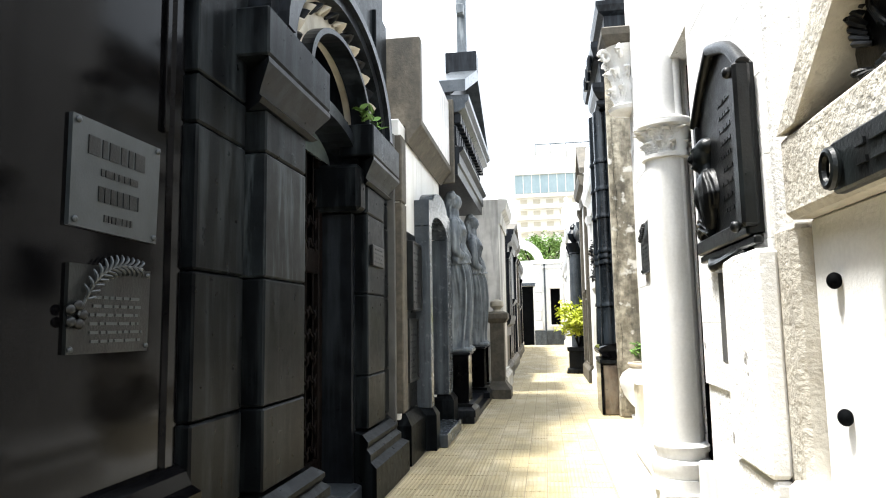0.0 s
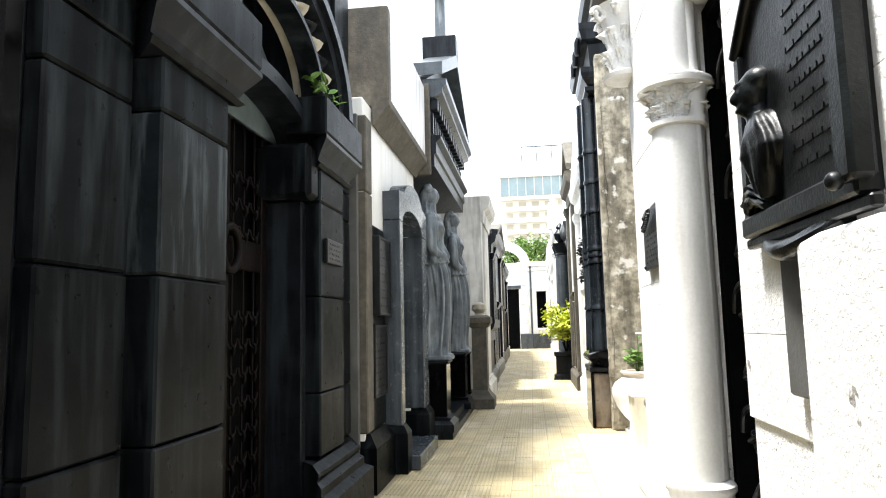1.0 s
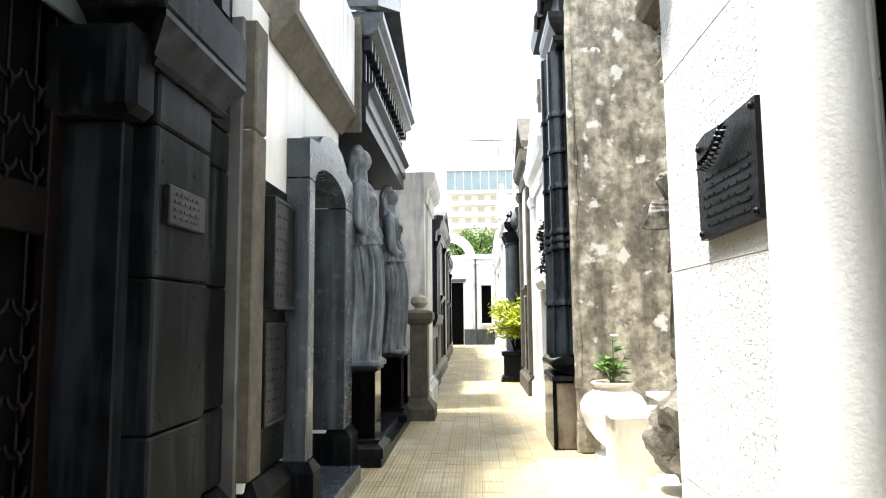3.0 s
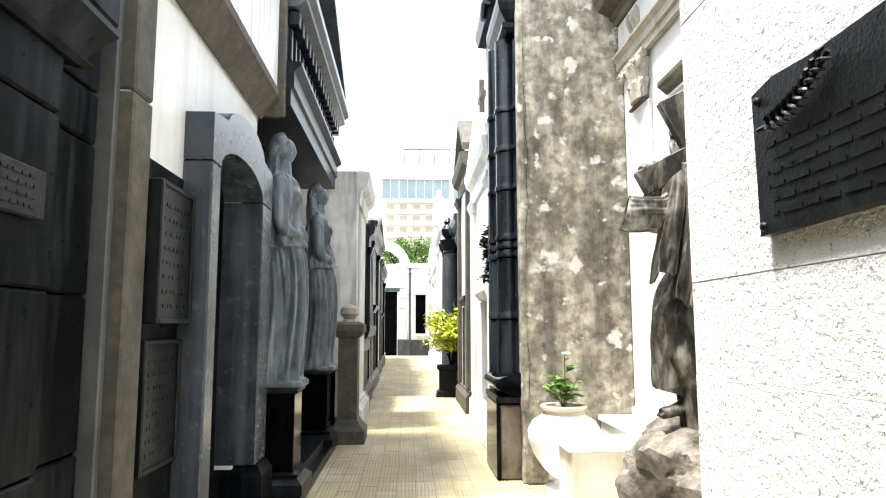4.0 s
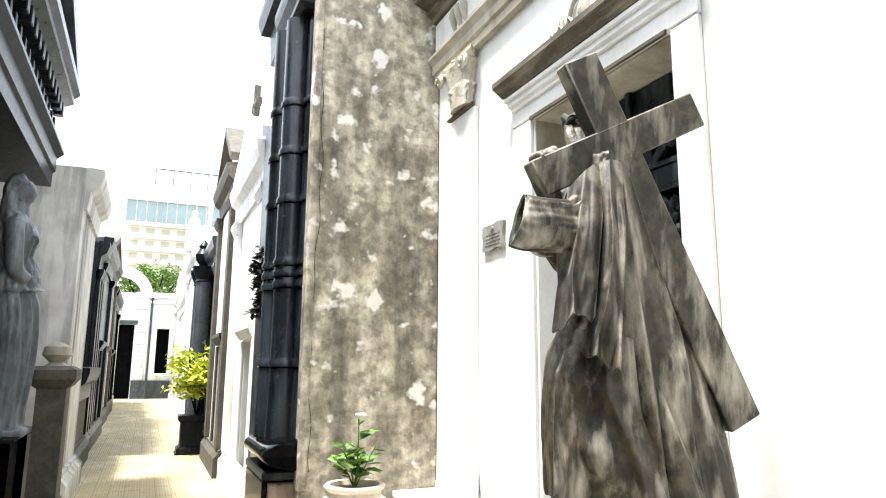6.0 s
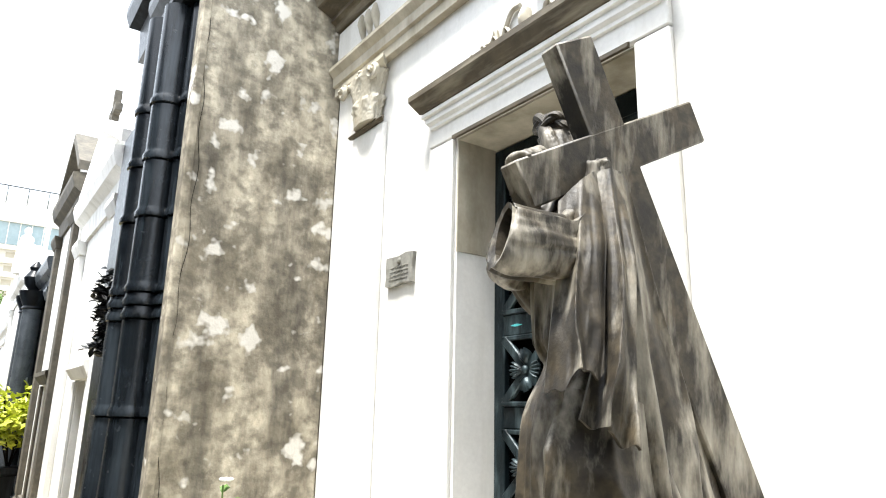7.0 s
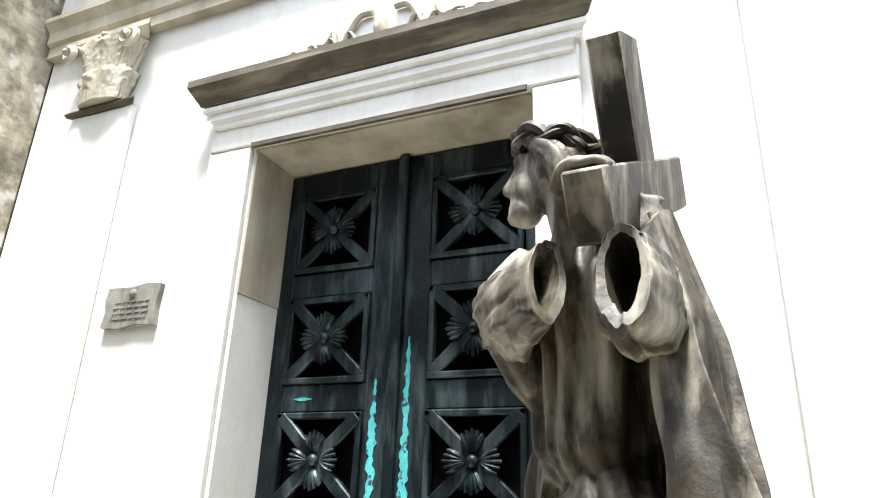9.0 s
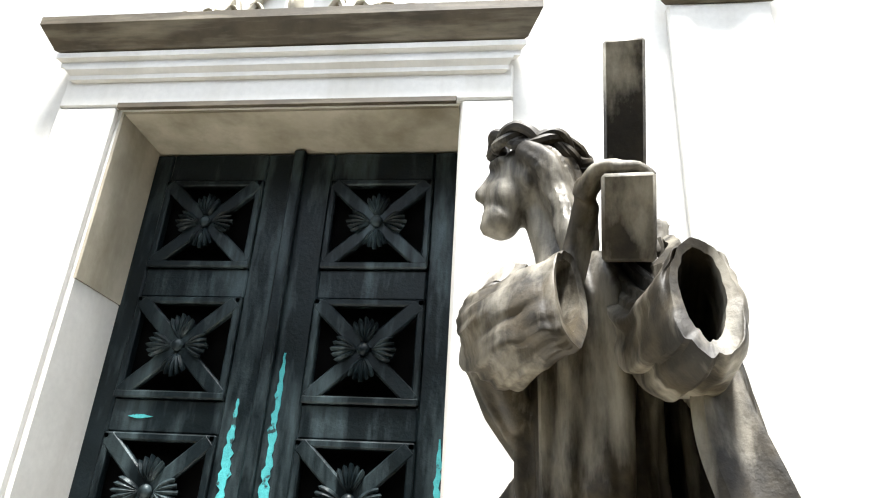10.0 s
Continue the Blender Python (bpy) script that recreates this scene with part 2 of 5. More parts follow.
def slab(poly, x0, x1):
    """A plate of outline (y, z) between x0 and x1."""
    bm = bmesh.new()
    a = [bm.verts.new((x0, y, z)) for y, z in poly]
    b = [bm.verts.new((x1, y, z)) for y, z in poly]
    bm.faces.new(a)
    bm.faces.new(b[::-1])
    for i in range(len(poly)):
        j = (i + 1) % len(poly)
        bm.faces.new((a[i], b[i], b[j], a[j]))
    bmesh.ops.recalc_face_normals(bm, faces=bm.faces)
    return bm


def band(cy, cz, r0, r1, x0, x1, a0=0, a1=180, n=28, flat=1.0):
    """An arched band in the plane of a wall."""
    bm = bmesh.new()
    prev = None
    for i in range(n + 1):
        a = radians(a0 + (a1 - a0) * i / n)
        ring = [bm.verts.new((x, cy + r * math.cos(a), cz + flat * r * math.sin(a))) for x, r in ((x0, r0), (x1, r0), (x1, r1), (x0, r1))]
        if prev:
            for k in range(4):
                bm.faces.new((prev[k], prev[(k + 1) % 4], ring[(k + 1) % 4], ring[k]))
        else:
            bm.faces.new(ring)
        prev = ring
    bm.faces.new(prev)
    bmesh.ops.recalc_face_normals(bm, faces=bm.faces)
    return bm


def lathe(profile, cx, cy, n=28, squash=(1, 1)):
    bm = bmesh.new()
    prev = None
    for r, z in profile:
        ring = [bm.verts.new((cx + squash[0] * r * math.cos(2 * math.pi * i / n), cy + squash[1] * r * math.sin(2 * math.pi * i / n), z)) for i in range(n)]
        if prev:
            for i in range(n):
                bm.faces.new((prev[i], prev[(i + 1) % n], ring[(i + 1) % n], ring[i]))
        else:
            bm.faces.new(ring[::-1])
        prev = ring
    bm.faces.new(prev)
    return bm


def limb(keys, steps=30, n=24, folds=0, amp=0.0, seed=0, hollow=0.0, twist=0.0, calm=0.0):
    """A tapered round body along a path: keys of (place, radius a, radius b). Folds run along it."""
    bm = bmesh.new()
    prev = None
    count = len(keys) - 1
    run = (Vector(keys[-1][0]) - Vector(keys[0][0])).normalized()
    ref = Vector((1, 0, 0)) if abs(run.x) < 0.8 else Vector((0, 1, 0))
    rows = []
    for s in range(steps + 1):
        u = s / steps * count
        i = min(int(u), count - 1)
        w = u - i
        p = [Vector(keys[min(max(k, 0), count)][0]) for k in (i - 1, i, i + 1, i + 2)]
        c = 0.5 * (2 * p[1] + (p[2] - p[0]) * w + (2 * p[0] - 5 * p[1] + 4 * p[2] - p[3]) * w * w + (3 * p[1] - p[0] - 3 * p[2] + p[3]) * w ** 3)
        rows.append((c, keys[i][1] * (1 - w) + keys[i + 1][1] * w, keys[i][2] * (1 - w) + keys[i + 1][2] * w))
    if hollow:
        c, ra, rb = rows[-1]
        back = (rows[-2][0] - c).normalized()
        rows += [(c + back * .006, ra * 0.86, rb * 0.86), (c + back * hollow * .45, ra * 0.72, rb * 0.72), (c + back * hollow, ra * 0.4, rb * 0.4)]
    for s, (c, ra, rb) in enumerate(rows):
        k = min(s, steps)
        along = (rows[min(k + 1, steps)][0] - rows[max(k - 1, 0)][0]).normalized()
        side = ref - along * ref.dot(along)
        if side.length < 0.15:
            side = along.orthogonal()
        side.normalize()
        front = side.cross(along)
        ring = []
        for i in range(n):
            a = 2 * math.pi * i / n
            d = Vector((math.cos(a) * 1.4, math.sin(a) * 1.4, s / steps * 1.1 + seed * 7.3))
            wave = 0.0
            if folds:
                wave = amp * (2.1 * math.sqrt(math.sin(folds * 0.5 * a + 2.6 * noise.noise(d) + seed + twist * s / steps) ** 2 + 0.04) - 1.25) * (0.6 + 0.8 * noise.noise(d * 1.7 + Vector((5, 1, 2)))) + 0.5 * amp * noise.noise(d * 4)
            wave *= 1 - calm * k / steps
            wide, tall = 1.0, 1.0
            if s > steps and calm and s < steps + 3:
                # the mouth narrows to a notch below
                wide, tall = .78 + .2 * math.sin(a), (1.0 if math.sin(a) > 0 else .8)
            ring.append(bm.verts.new(c + (side * math.cos(a) * ra * wide + front * math.sin(a) * rb * tall) * (1 + wave)))
        if prev:
            for i in range(n):
                bm.faces.new((prev[i], prev[(i + 1) % n], ring[(i + 1) % n], ring[i]))
        else:
            bm.faces.new(ring[::-1])
        prev = ring
    bm.faces.new(prev)
    bmesh.ops.recalc_face_normals(bm, faces=bm.faces)
    return bm


def acanthus(cx, cy, rows, r_low, r_high, z0, z1, leaves, curl, seed=0, n=120, m=46, square=0.0):
    """A carved leaf capital: rows of curling lobed leaves swelling out of a bell."""
    bm = bmesh.new()
    prev = None
    for j in range(m + 1):
        v = j / m
        row = min(int(v * rows), rows - 1)
        w = v * rows - row
        ring = []
        for i in range(n):
            a = 2 * math.pi * i / n
            f = (a * leaves / (2 * math.pi) + 0.5 * row) % 1.0
            half = 2 * abs(f - 0.5)
            lobe = 0.5 + 0.5 * math.cos(w * 22 + 6 * half)
            leaf = max(0.0, 1 - (half / (1.02 - 0.35 * w)) ** 2) * (w ** 1.6) * (1.0 if w < 0.86 else (1 - w) / 0.14) * (0.72 + 0.28 * lobe)
            k = 1 + square * (abs(math.cos(a) * math.sin(a)) * 2) * v
            q = Vector((math.cos(a) * 5, math.sin(a) * 5, v * 9 + seed))
            r = (r_low + (r_high - r_low) * v ** 2.2) * k + curl * leaf * (0.8 + 0.5 * noise.noise(q)) - 0.12 * curl * (half < 0.08) + 0.12 * curl * noise.noise(q * 3)
            z = z0 + (z1 - z0) * v - (0.5 * curl * leaf * max(0, w - 0.7))
            ring.append(bm.verts.new((cx + r * math.cos(a), cy + r * math.sin(a), z)))
        if prev:
            for i in range(n):
                bm.faces.new((prev[i], prev[(i + 1) % n], ring[(i + 1) % n], ring[i]))
        else:
            bm.faces.new(ring[::-1])
        prev = ring
    bm.faces.new(prev)
    return bm


def rod(points, r, n=6):
    """A bar bent through points."""
    return limb([(p, r, r) for p in points], steps=max(2, 4 * (len(points) - 1)), n=n)


def ball(c, rx, ry, rz, seg=16):
    bm = bmesh.new()
    bmesh.ops.create_uvsphere(bm, u_segments=seg, v_segments=seg * 2 // 3, radius=1, matrix=Matrix.Translation(c) @ Matrix.Diagonal((rx, ry, rz, 1)))
    return bm


def fused(bm, voxel, smooth=4):
    """The union of overlapping bodies as one carved skin."""
    me = bpy.data.meshes.new("carving")
    bm.to_mesh(me)
    bm.free()
    ob = new("carving", me)
    r = ob.modifiers.new("remesh", 'REMESH')
    r.mode, r.voxel_size = 'VOXEL', voxel
    s = ob.modifiers.new("smooth", 'SMOOTH')
    s.factor, s.iterations = 0.5, smooth
    skin = bpy.data.meshes.new_from_object(ob.evaluated_get(bpy.context.evaluated_depsgraph_get()))
    out = bmesh.new()
    out.from_mesh(skin)
    bpy.data.objects.remove(ob)
    for m in (me, skin):
        bpy.data.meshes.remove(m)
    return out


def bars(x, out, y0, y1, z0, z1, rows, seed=0, thick=0.004, parent=None, mat=None, fill=0.17):
    """Lines of unreadable writing as raised bars on a wall plane at x."""
    rnd = random.Random(seed)
    bm = bmesh.new()
    h = (z1 - z0) / rows
    made = []
    for i in range(rows):
        zc = z1 - (i + 0.5) * h
        y = y0 + rnd.uniform(0, 0.08) * (y1 - y0)
        end = y1 - rnd.uniform(0, 0.12) * (y1 - y0)
        while y < end:
            w = rnd.uniform(0.06, 0.2) * (y1 - y0)
            made.append(box(x - 0.002 * out, x + out * thick, y, min(y + w, end), zc - h * fill, zc + h * fill, 0))
            y += w + 0.035 * (y1 - y0)
    if parent:
        for b in made:
            part("raised_bar", b, mat, parent)
        return None
    return join(bm, *made)


def foliage(name, centres, count, size, material, parent, seed, smooth_spread=1.0):
    """Many small leaves round given centres (place, spread)."""
    rnd = random.Random(seed)
    verts, faces = [], []
    for _ in range(count):
        c, spread = rnd.choice(centres)
        p = Vector(c) + Vector((rnd.gauss(0, 1), rnd.gauss(0, 1), rnd.gauss(0, 1) * 0.75)) * spread * 0.5
        m = Euler((rnd.uniform(-.9, .9), rnd.uniform(-.9, .9), rnd.uniform(0, 6.3))).to_matrix()
        s = size * rnd.uniform(0.6, 1.3)
        b = len(verts)
        for q in ((0, -.5, 0), (.22, -.1, .06), (.16, .25, .05), (0, .55, -.05), (-.16, .25, .05), (-.22, -.1, .06)):
            verts.append(p + m @ (Vector(q) * s))
        faces += [(b, b + 1, b + 2, b + 3), (b, b + 3, b + 4, b + 5)]
    bm = bmesh.new()
    me = bpy.data.meshes.new("tmp")
    me.from_pydata(verts, [], faces)
    bm.from_mesh(me)
    bpy.data.meshes.remove(me)
    return part(name, bm, material, parent)


# ---- ground and path ----
structure("ground", box(-150, 150, -60, 400, -0.3, -0.06, 0), DIRT, "dusty bare ground under the cemetery", "ground")
path = structure("pavement", box(-1.9, 1.6, -4, 46, -0.2, -0.007, 0), MORTAR, "narrow alley paved with yellow ribbed tiles", "pavement")
structure("marble_platform", join(box(0.72, 2.6, 5.99, 10.5, -0.05, 0.05), box(0.72, 1.0, 1.0, 5.985, -0.05, 0.05)), MARBLE, "white marble platform one low step above the alley", "platform")

# ---- white marble mausoleum with the bronze door, set back from the alley ----
FX = 2.465
tomb = thing("marble_mausoleum", (FX, 8.66, 0), "white marble mausoleum front with pilasters and a dark bronze double door", "mausoleum")
part("wall", join(box(FX, 2.9, 9.335, 11.08, 0.05, 5.6), box(FX, 2.9, 5.99, 7.94, 0.05, 5.6), box(FX, 2.9, 7.94, 9.335, 3.52, 5.6, 0)), MARBLE, tomb)
part("side_wall", box(2.95, 5.2, 5.99, 11.08, 0.05, 5.5), MARBLE, tomb)
part("reveal", box(FX + 0.005, 2.79, 9.331, 9.345, 0.72, 2.78, 0), MARBLE, tomb)
# brown stain, plus the upper reveal's shade put into the darker marble
part("reveal", join(box(FX + 0.004, 2.79, 9.327, 9.345, 2.784, 3.52, 0), box(FX + 0.004, 2.84, 7.945, 9.325, 3.507, 3.525, 0)), MARBLE_OLD, tomb, "brown-stained marble lining of the doorway, its upper shade painted in")
part("jamb", box(FX - 0.035, FX, 9.345, 9.6, 0.72, 3.515), MARBLE, tomb)
part("jamb", box(FX - 0.035, FX, 7.735, 7.93, 0.72, 3.515), MARBLE, tomb)
part("lintel", box(FX - 0.035, FX, 7.735, 9.6, 3.522, 3.685), MARBLE, tomb)
part("lintel_edge", moulding(FX - 0.035, -1, 7.95, 9.325, [(0, 3.5), (.02, 3.5), (.02, 3.522), (.0, 3.532)], False), CORNICE, tomb)
part("fillet", moulding(FX - 0.035, -1, 7.77, 9.56, [(0, 3.64), (.018, 3.645), (.018, 3.665), (.036, 3.685), (.036, 3.7), (0, 3.7)]), MARBLE, tomb)
part("cornice_bed", moulding(FX - 0.03, -1, 7.735, 9.6, [(0, 3.705), (.03, 3.705), (.03, 3.73), (.05, 3.74), (.05, 3.765), (0, 3.77)]), MARBLE, tomb)
part("cornice", moulding(FX - 0.03, -1, 7.735, 9.6, [(0, 3.772), (.058, 3.772), (.065, 3.785), (.1, 3.84), (.115, 3.865), (.115, 3.905), (0, 3.925)]), CORNICE, tomb, "brown-stained moulded cornice")
# scrollwork over the cornice
for side in (-1, 1):
    pts = [(FX - .02, 8.66 + side * (.06 + .62 * u + .05 * math.sin(9 * u)), 3.95 + .19 * (1 - u) * abs(math.cos(7 * u)) + .03 * math.sin(23 * u)) for u in [i / 14 for i in range(15)]]
    part("scroll", rod(pts, .017), MARBLE_OLD, tomb, "carved scroll with ochre stains")
    for k in range(5):
        u = .1 + .17 * k
        part("carved_leaf", limb([((FX - .012, 8.66 + side * (.06 + .62 * u), 3.94), .02, .012), ((FX - .025, 8.66 + side * (.10 + .62 * u), 3.98 + .06 * (1 - u)), .022, .01), ((FX - .02, 8.66 + side * (.15 + .62 * u), 3.99 + .07 * (1 - u)), .006, .005)], 8, 8), MARBLE_OLD, tomb, smooth=True)
part("carved_shell", limb([((FX - .01, 8.66, 3.9), .03, .015), ((FX - .03, 8.66, 4.0), .06, .025), ((FX - .02, 8.66, 4.09), .03, .015)], 10, 16, 8, .2), MARBLE_OLD, tomb, smooth=True)


def pilaster_capital(y0, y1, x, z0, z1, out, parent, mat):
    """A leafy capital on a flat pilaster."""
    w, h, c = y1 - y0, z1 - z0, (y0 + y1) / 2
    part("necking", moulding(x, out, y0, y1, [(0, z0), (.02, z0), (.035, z0 + .02), (.02, z0 + .04), (0, z0 + .04)]), CORNICE, parent)
    leaves = acanthus(0, c, 2, w * .36, w * .47, z0 + .04, z1 - .05, 8, .07, 5, square=.12)
    leaves.transform(Matrix.Translation((x + out * .01, 0, 0)) @ Matrix.Diagonal((.42, 1, 1, 1)))
    part("carved_leaves", leaves, mat, parent, "carved acanthus leaves", True)
    part("abacus", moulding(x, out, y0 - .01, y1 + .01, [(0, z1 - .06), (.05, z1 - .06), (.085, z1 - .035), (.085, z1), (0, z1)]), mat, parent)
    for s in (-1, 1):
        yc = c + s * (w / 2 - .015)
        pts = [(x + out * (.1 + .004 * k), yc + s * (.062 - .0046 * k) * math.cos(a) * -1, z1 - .125 + (.062 - .0046 * k) * math.sin(a)) for k, a in enumerate([math.pi * .5 + i * .75 for i in range(12)])]
        part("volute", rod(pts, .021), mat, parent, smooth=True)
        part("volute_stem", limb([((x + out * .05, c + s * .03, z0 + .16), .014, .014), ((x + out * .075, c + s * w * .25, z1 - .14), .018, .016), ((x + out * .085, c + s * (w / 2 - .03), z1 - .065), .016, .014)], 10, 8), mat, parent, smooth=True)
    part("rosette", join(*[ball((x + out * .1, c + .022 * math.cos(q), z1 - .05 + .022 * math.sin(q)), .014, .016, .016, 8) for q in (0, 1.26, 2.5, 3.77, 5)]), mat, parent, smooth=True)


for y0, y1 in ((10.22, 10.7), (6.74, 7.14)):
    part("pilaster", box(FX - 0.045, FX, y0 + .005, y1 - .005, 0.95, 3.95), MARBLE, tomb)
    part("pilaster_base", moulding(FX - .01, -1, y0, y1, [(0, .72), (.11, .72), (.11, .82), (.075, .85), (.085, .89), (.05, .93), (.05, .96), (0, .96)]), MARBLE, tomb)
    pilaster_capital(y0, y1, FX - .04, 3.95, 4.45, -1, tomb, MARBLE_OLD)
part("architrave", moulding(FX, -1, 6.0, 11.06, [(0, 4.46), (.06, 4.46), (.06, 4.54), (.085, 4.55), (.085, 4.63), (.13, 4.68), (.13, 4.71), (0, 4.73)], False), MARBLE_OLD, tomb, "moulded architrave with brown stains")
part("frieze", box(FX - .055, FX, 6.0, 11.06, 4.735, 5.08), MARBLE, tomb)
for y0 in (10.29, 6.73):
    for k in range(3):
        part("carved_leaf", limb([((FX - .06, y0 + .06 + .11 * k, 4.78), .02, .015), ((FX - .085, y0 + .06 + .11 * k, 4.9), .045, .02), ((FX - .09, y0 + .06 + .11 * k, 5.0), .012, .012)], 8, 8, 5, .15), MARBLE_OLD, tomb, smooth=True)
part("top_cornice", moulding(FX, -1, 6.0, 11.06, [(0, 5.085), (.08, 5.085), (.1, 5.14), (.14, 5.16), (.14, 5.2), (.28, 5.26), (.33, 5.36), (.35, 5.45), (0, 5.5)], False), CORNICE, tomb, "deep dark-stained crowning cornice")
part("plinth", join(box(2.08, FX - .002, 9.62, 11.06, .05, .66), box(2.05, FX - .002, 9.6, 11.06, .665, .72)), MARBLE, tomb)
part("plinth", join(box(2.08, FX - .002, 6.0, 7.7, .05, .66), box(2.05, FX - .002, 6.0, 7.72, .665, .72)), MARBLE, tomb)
for i in range(4):
    part("step", box(1.62 + .19 * i, 2.8, 8.12, 9.08, .05 + .165 * i + .002, .05 + .165 * (i + 1)), MARBLE, tomb)
block = part("cheek_block", box(1.29, 2.03, 9.13, 9.57, .05, .68), CREAM, tomb, "cream-stained marble block")
part("cheek_cap", box(1.25, 2.04, 9.09, 9.61, .684, .74, .012), MARBLE, block)
part("cheek_block", box(1.29, 2.03, 7.25, 8.05, .05, .42), CREAM, tomb)

# bronze double door with crossed panels
door = thing("bronze_double_door", (2.79, 8.66, .715), "dark patinated bronze double door with crossed flower panels, turquoise streaks", "door")
DX = 2.79
rows_z = [(2.95, 3.36), (2.411, 2.821), (1.872, 2.282), (1.333, 1.743), (.794, 1.204)]
for y0, y1 in ((8.665, 9.395), (7.925, 8.655)):
    # leaf coloured near-black, so the panel recesses have their shade painted in
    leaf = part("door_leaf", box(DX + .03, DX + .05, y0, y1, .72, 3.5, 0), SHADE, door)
    c, w = (y0 + y1) / 2, .22
    part("stile", join(box(DX - .02, DX + .03, y0, c - w, .72, 3.5), box(DX - .02, DX + .03, c + w, y1, .72, 3.5)), VERDIGRIS, leaf)
    edges = [.72] + [v for z0, z1 in rows_z[::-1] for v in (z0, z1)] + [3.5]
    for k in range(0, len(edges), 2):
        part("rail", box(DX - .02, DX + .03, c - w, c + w, edges[k], edges[k + 1]), VERDIGRIS, leaf)
    for z0, z1 in rows_z:
        zc, hh = (z0 + z1) / 2, (z1 - z0) / 2
        part("panel_frame", join(box(DX - .035, DX + .01, c - w, c - w + .028, z0, z1), box(DX - .035, DX + .01, c + w - .028, c + w, z0, z1), box(DX - .04, DX + .01, c - w, c + w, z0, z0 + .028), box(DX - .035, DX + .01, c - w, c + w, z1 - .028, z1)), VERDIGRIS, leaf)
        ang = math.atan2(hh, w)
        ln = 2 * math.hypot(hh, w) - .05
        part("cross_bars", join(*[turned_box((.034, ln, .058), pose(DX - .02, c, zc, math.degrees(s * ang), 0, 0)) for s in (-1, 1)]), VERDIGRIS, leaf)
        for q in range(4):
            a = q * math.pi / 2
            dy, dz = math.cos(a), math.sin(a)
            for k in (-2, -1, 0, 1, 2):
                b = a + .2 * k
                part("petal", limb([((DX - .02, c + .025 * dy, zc + .025 * dz), .014, .009), ((DX - .045, c + .075 * math.cos(b), zc + .075 * math.sin(b)), .018, .011), ((DX - .034, c + (.12 - .008 * abs(k)) * math.cos(b), zc + (.12 - .008 * abs(k)) * math.sin(b)), .024, .009)], 6, 6), VERDIGRIS, leaf, smooth=True)
        part("boss", ball((DX - .045, c, zc), .02, .026, .026, 12), VERDIGRIS, leaf, smooth=True)
part("astragal", box(DX - .055, DX - .02, 8.635, 8.685, .72, 3.5, .012), VERDIGRIS, door)
rnd = random.Random(5)
for yc, z0, z1, w in ((8.755, 1.5, 2.42, .026), (8.6, 1.3, 2.6, .026), (7.985, 1.9, 2.3, .016), (9.13, 2.335, 2.35, .09), (8.0, 1.45, 1.8, .018), (8.73, .9, 1.3, .025)):
    n = max(2, int((z1 - z0) / .018))
    left, right = [], []
    for i in range(n + 1):
        z = z0 + (z1 - z0) * i / n
        taper = min(1, .25 + 3 * min(i, n - i) / n)
        left.append((yc - w * taper * rnd.uniform(.25, 1), z))
        right.append((yc + w * taper * rnd.uniform(.25, 1), z))
    x = DX - .059 if abs(yc - 8.66) < .03 else DX - .024
    part("verdigris_run", slab(left + right[::-1], x, x + .003), TURQUOISE, door, "turquoise verdigris streak")

plaque = tagged(part("stone_plaque", join(slab([(9.775, 2.66), (9.9, 2.672), (10.0, 2.655), (10.12, 2.665), (10.105, 2.74), (10.12, 2.8), (10.11, 2.865), (9.95, 2.858), (9.86, 2.872), (9.77, 2.862), (9.782, 2.76)], FX - .028, FX + .004), bars(FX - .028, -1, 9.82, 10.07, 2.69, 2.8, 4, 3), ball((FX - .028, 9.94, 2.825), .014, .022, .022, 10)), PLAQUESTONE), "small weathered grey stone plaque on the marble wall", "plaque")

# ---- statue carrying a cross on a rock ----
M_ARM = Vector((.701, -.106, .355)).normalized()
M_SHAFT = Vector((.43, -.015, -1))
M_SHAFT = (M_SHAFT - M_SHAFT.dot(M_ARM) * M_ARM).normalized()
M_NORM = M_ARM.cross(M_SHAFT).normalized()
M_X = Vector((1.68, 7.476, 2.63))


def beam(a, b, along, wide, w, d):
    m = Matrix((along, wide, M_NORM)).transposed().to_4x4()
    return turned_box((b - a, w, d), Matrix.Translation(M_X + along * (a + b) / 2) @ m, .006)


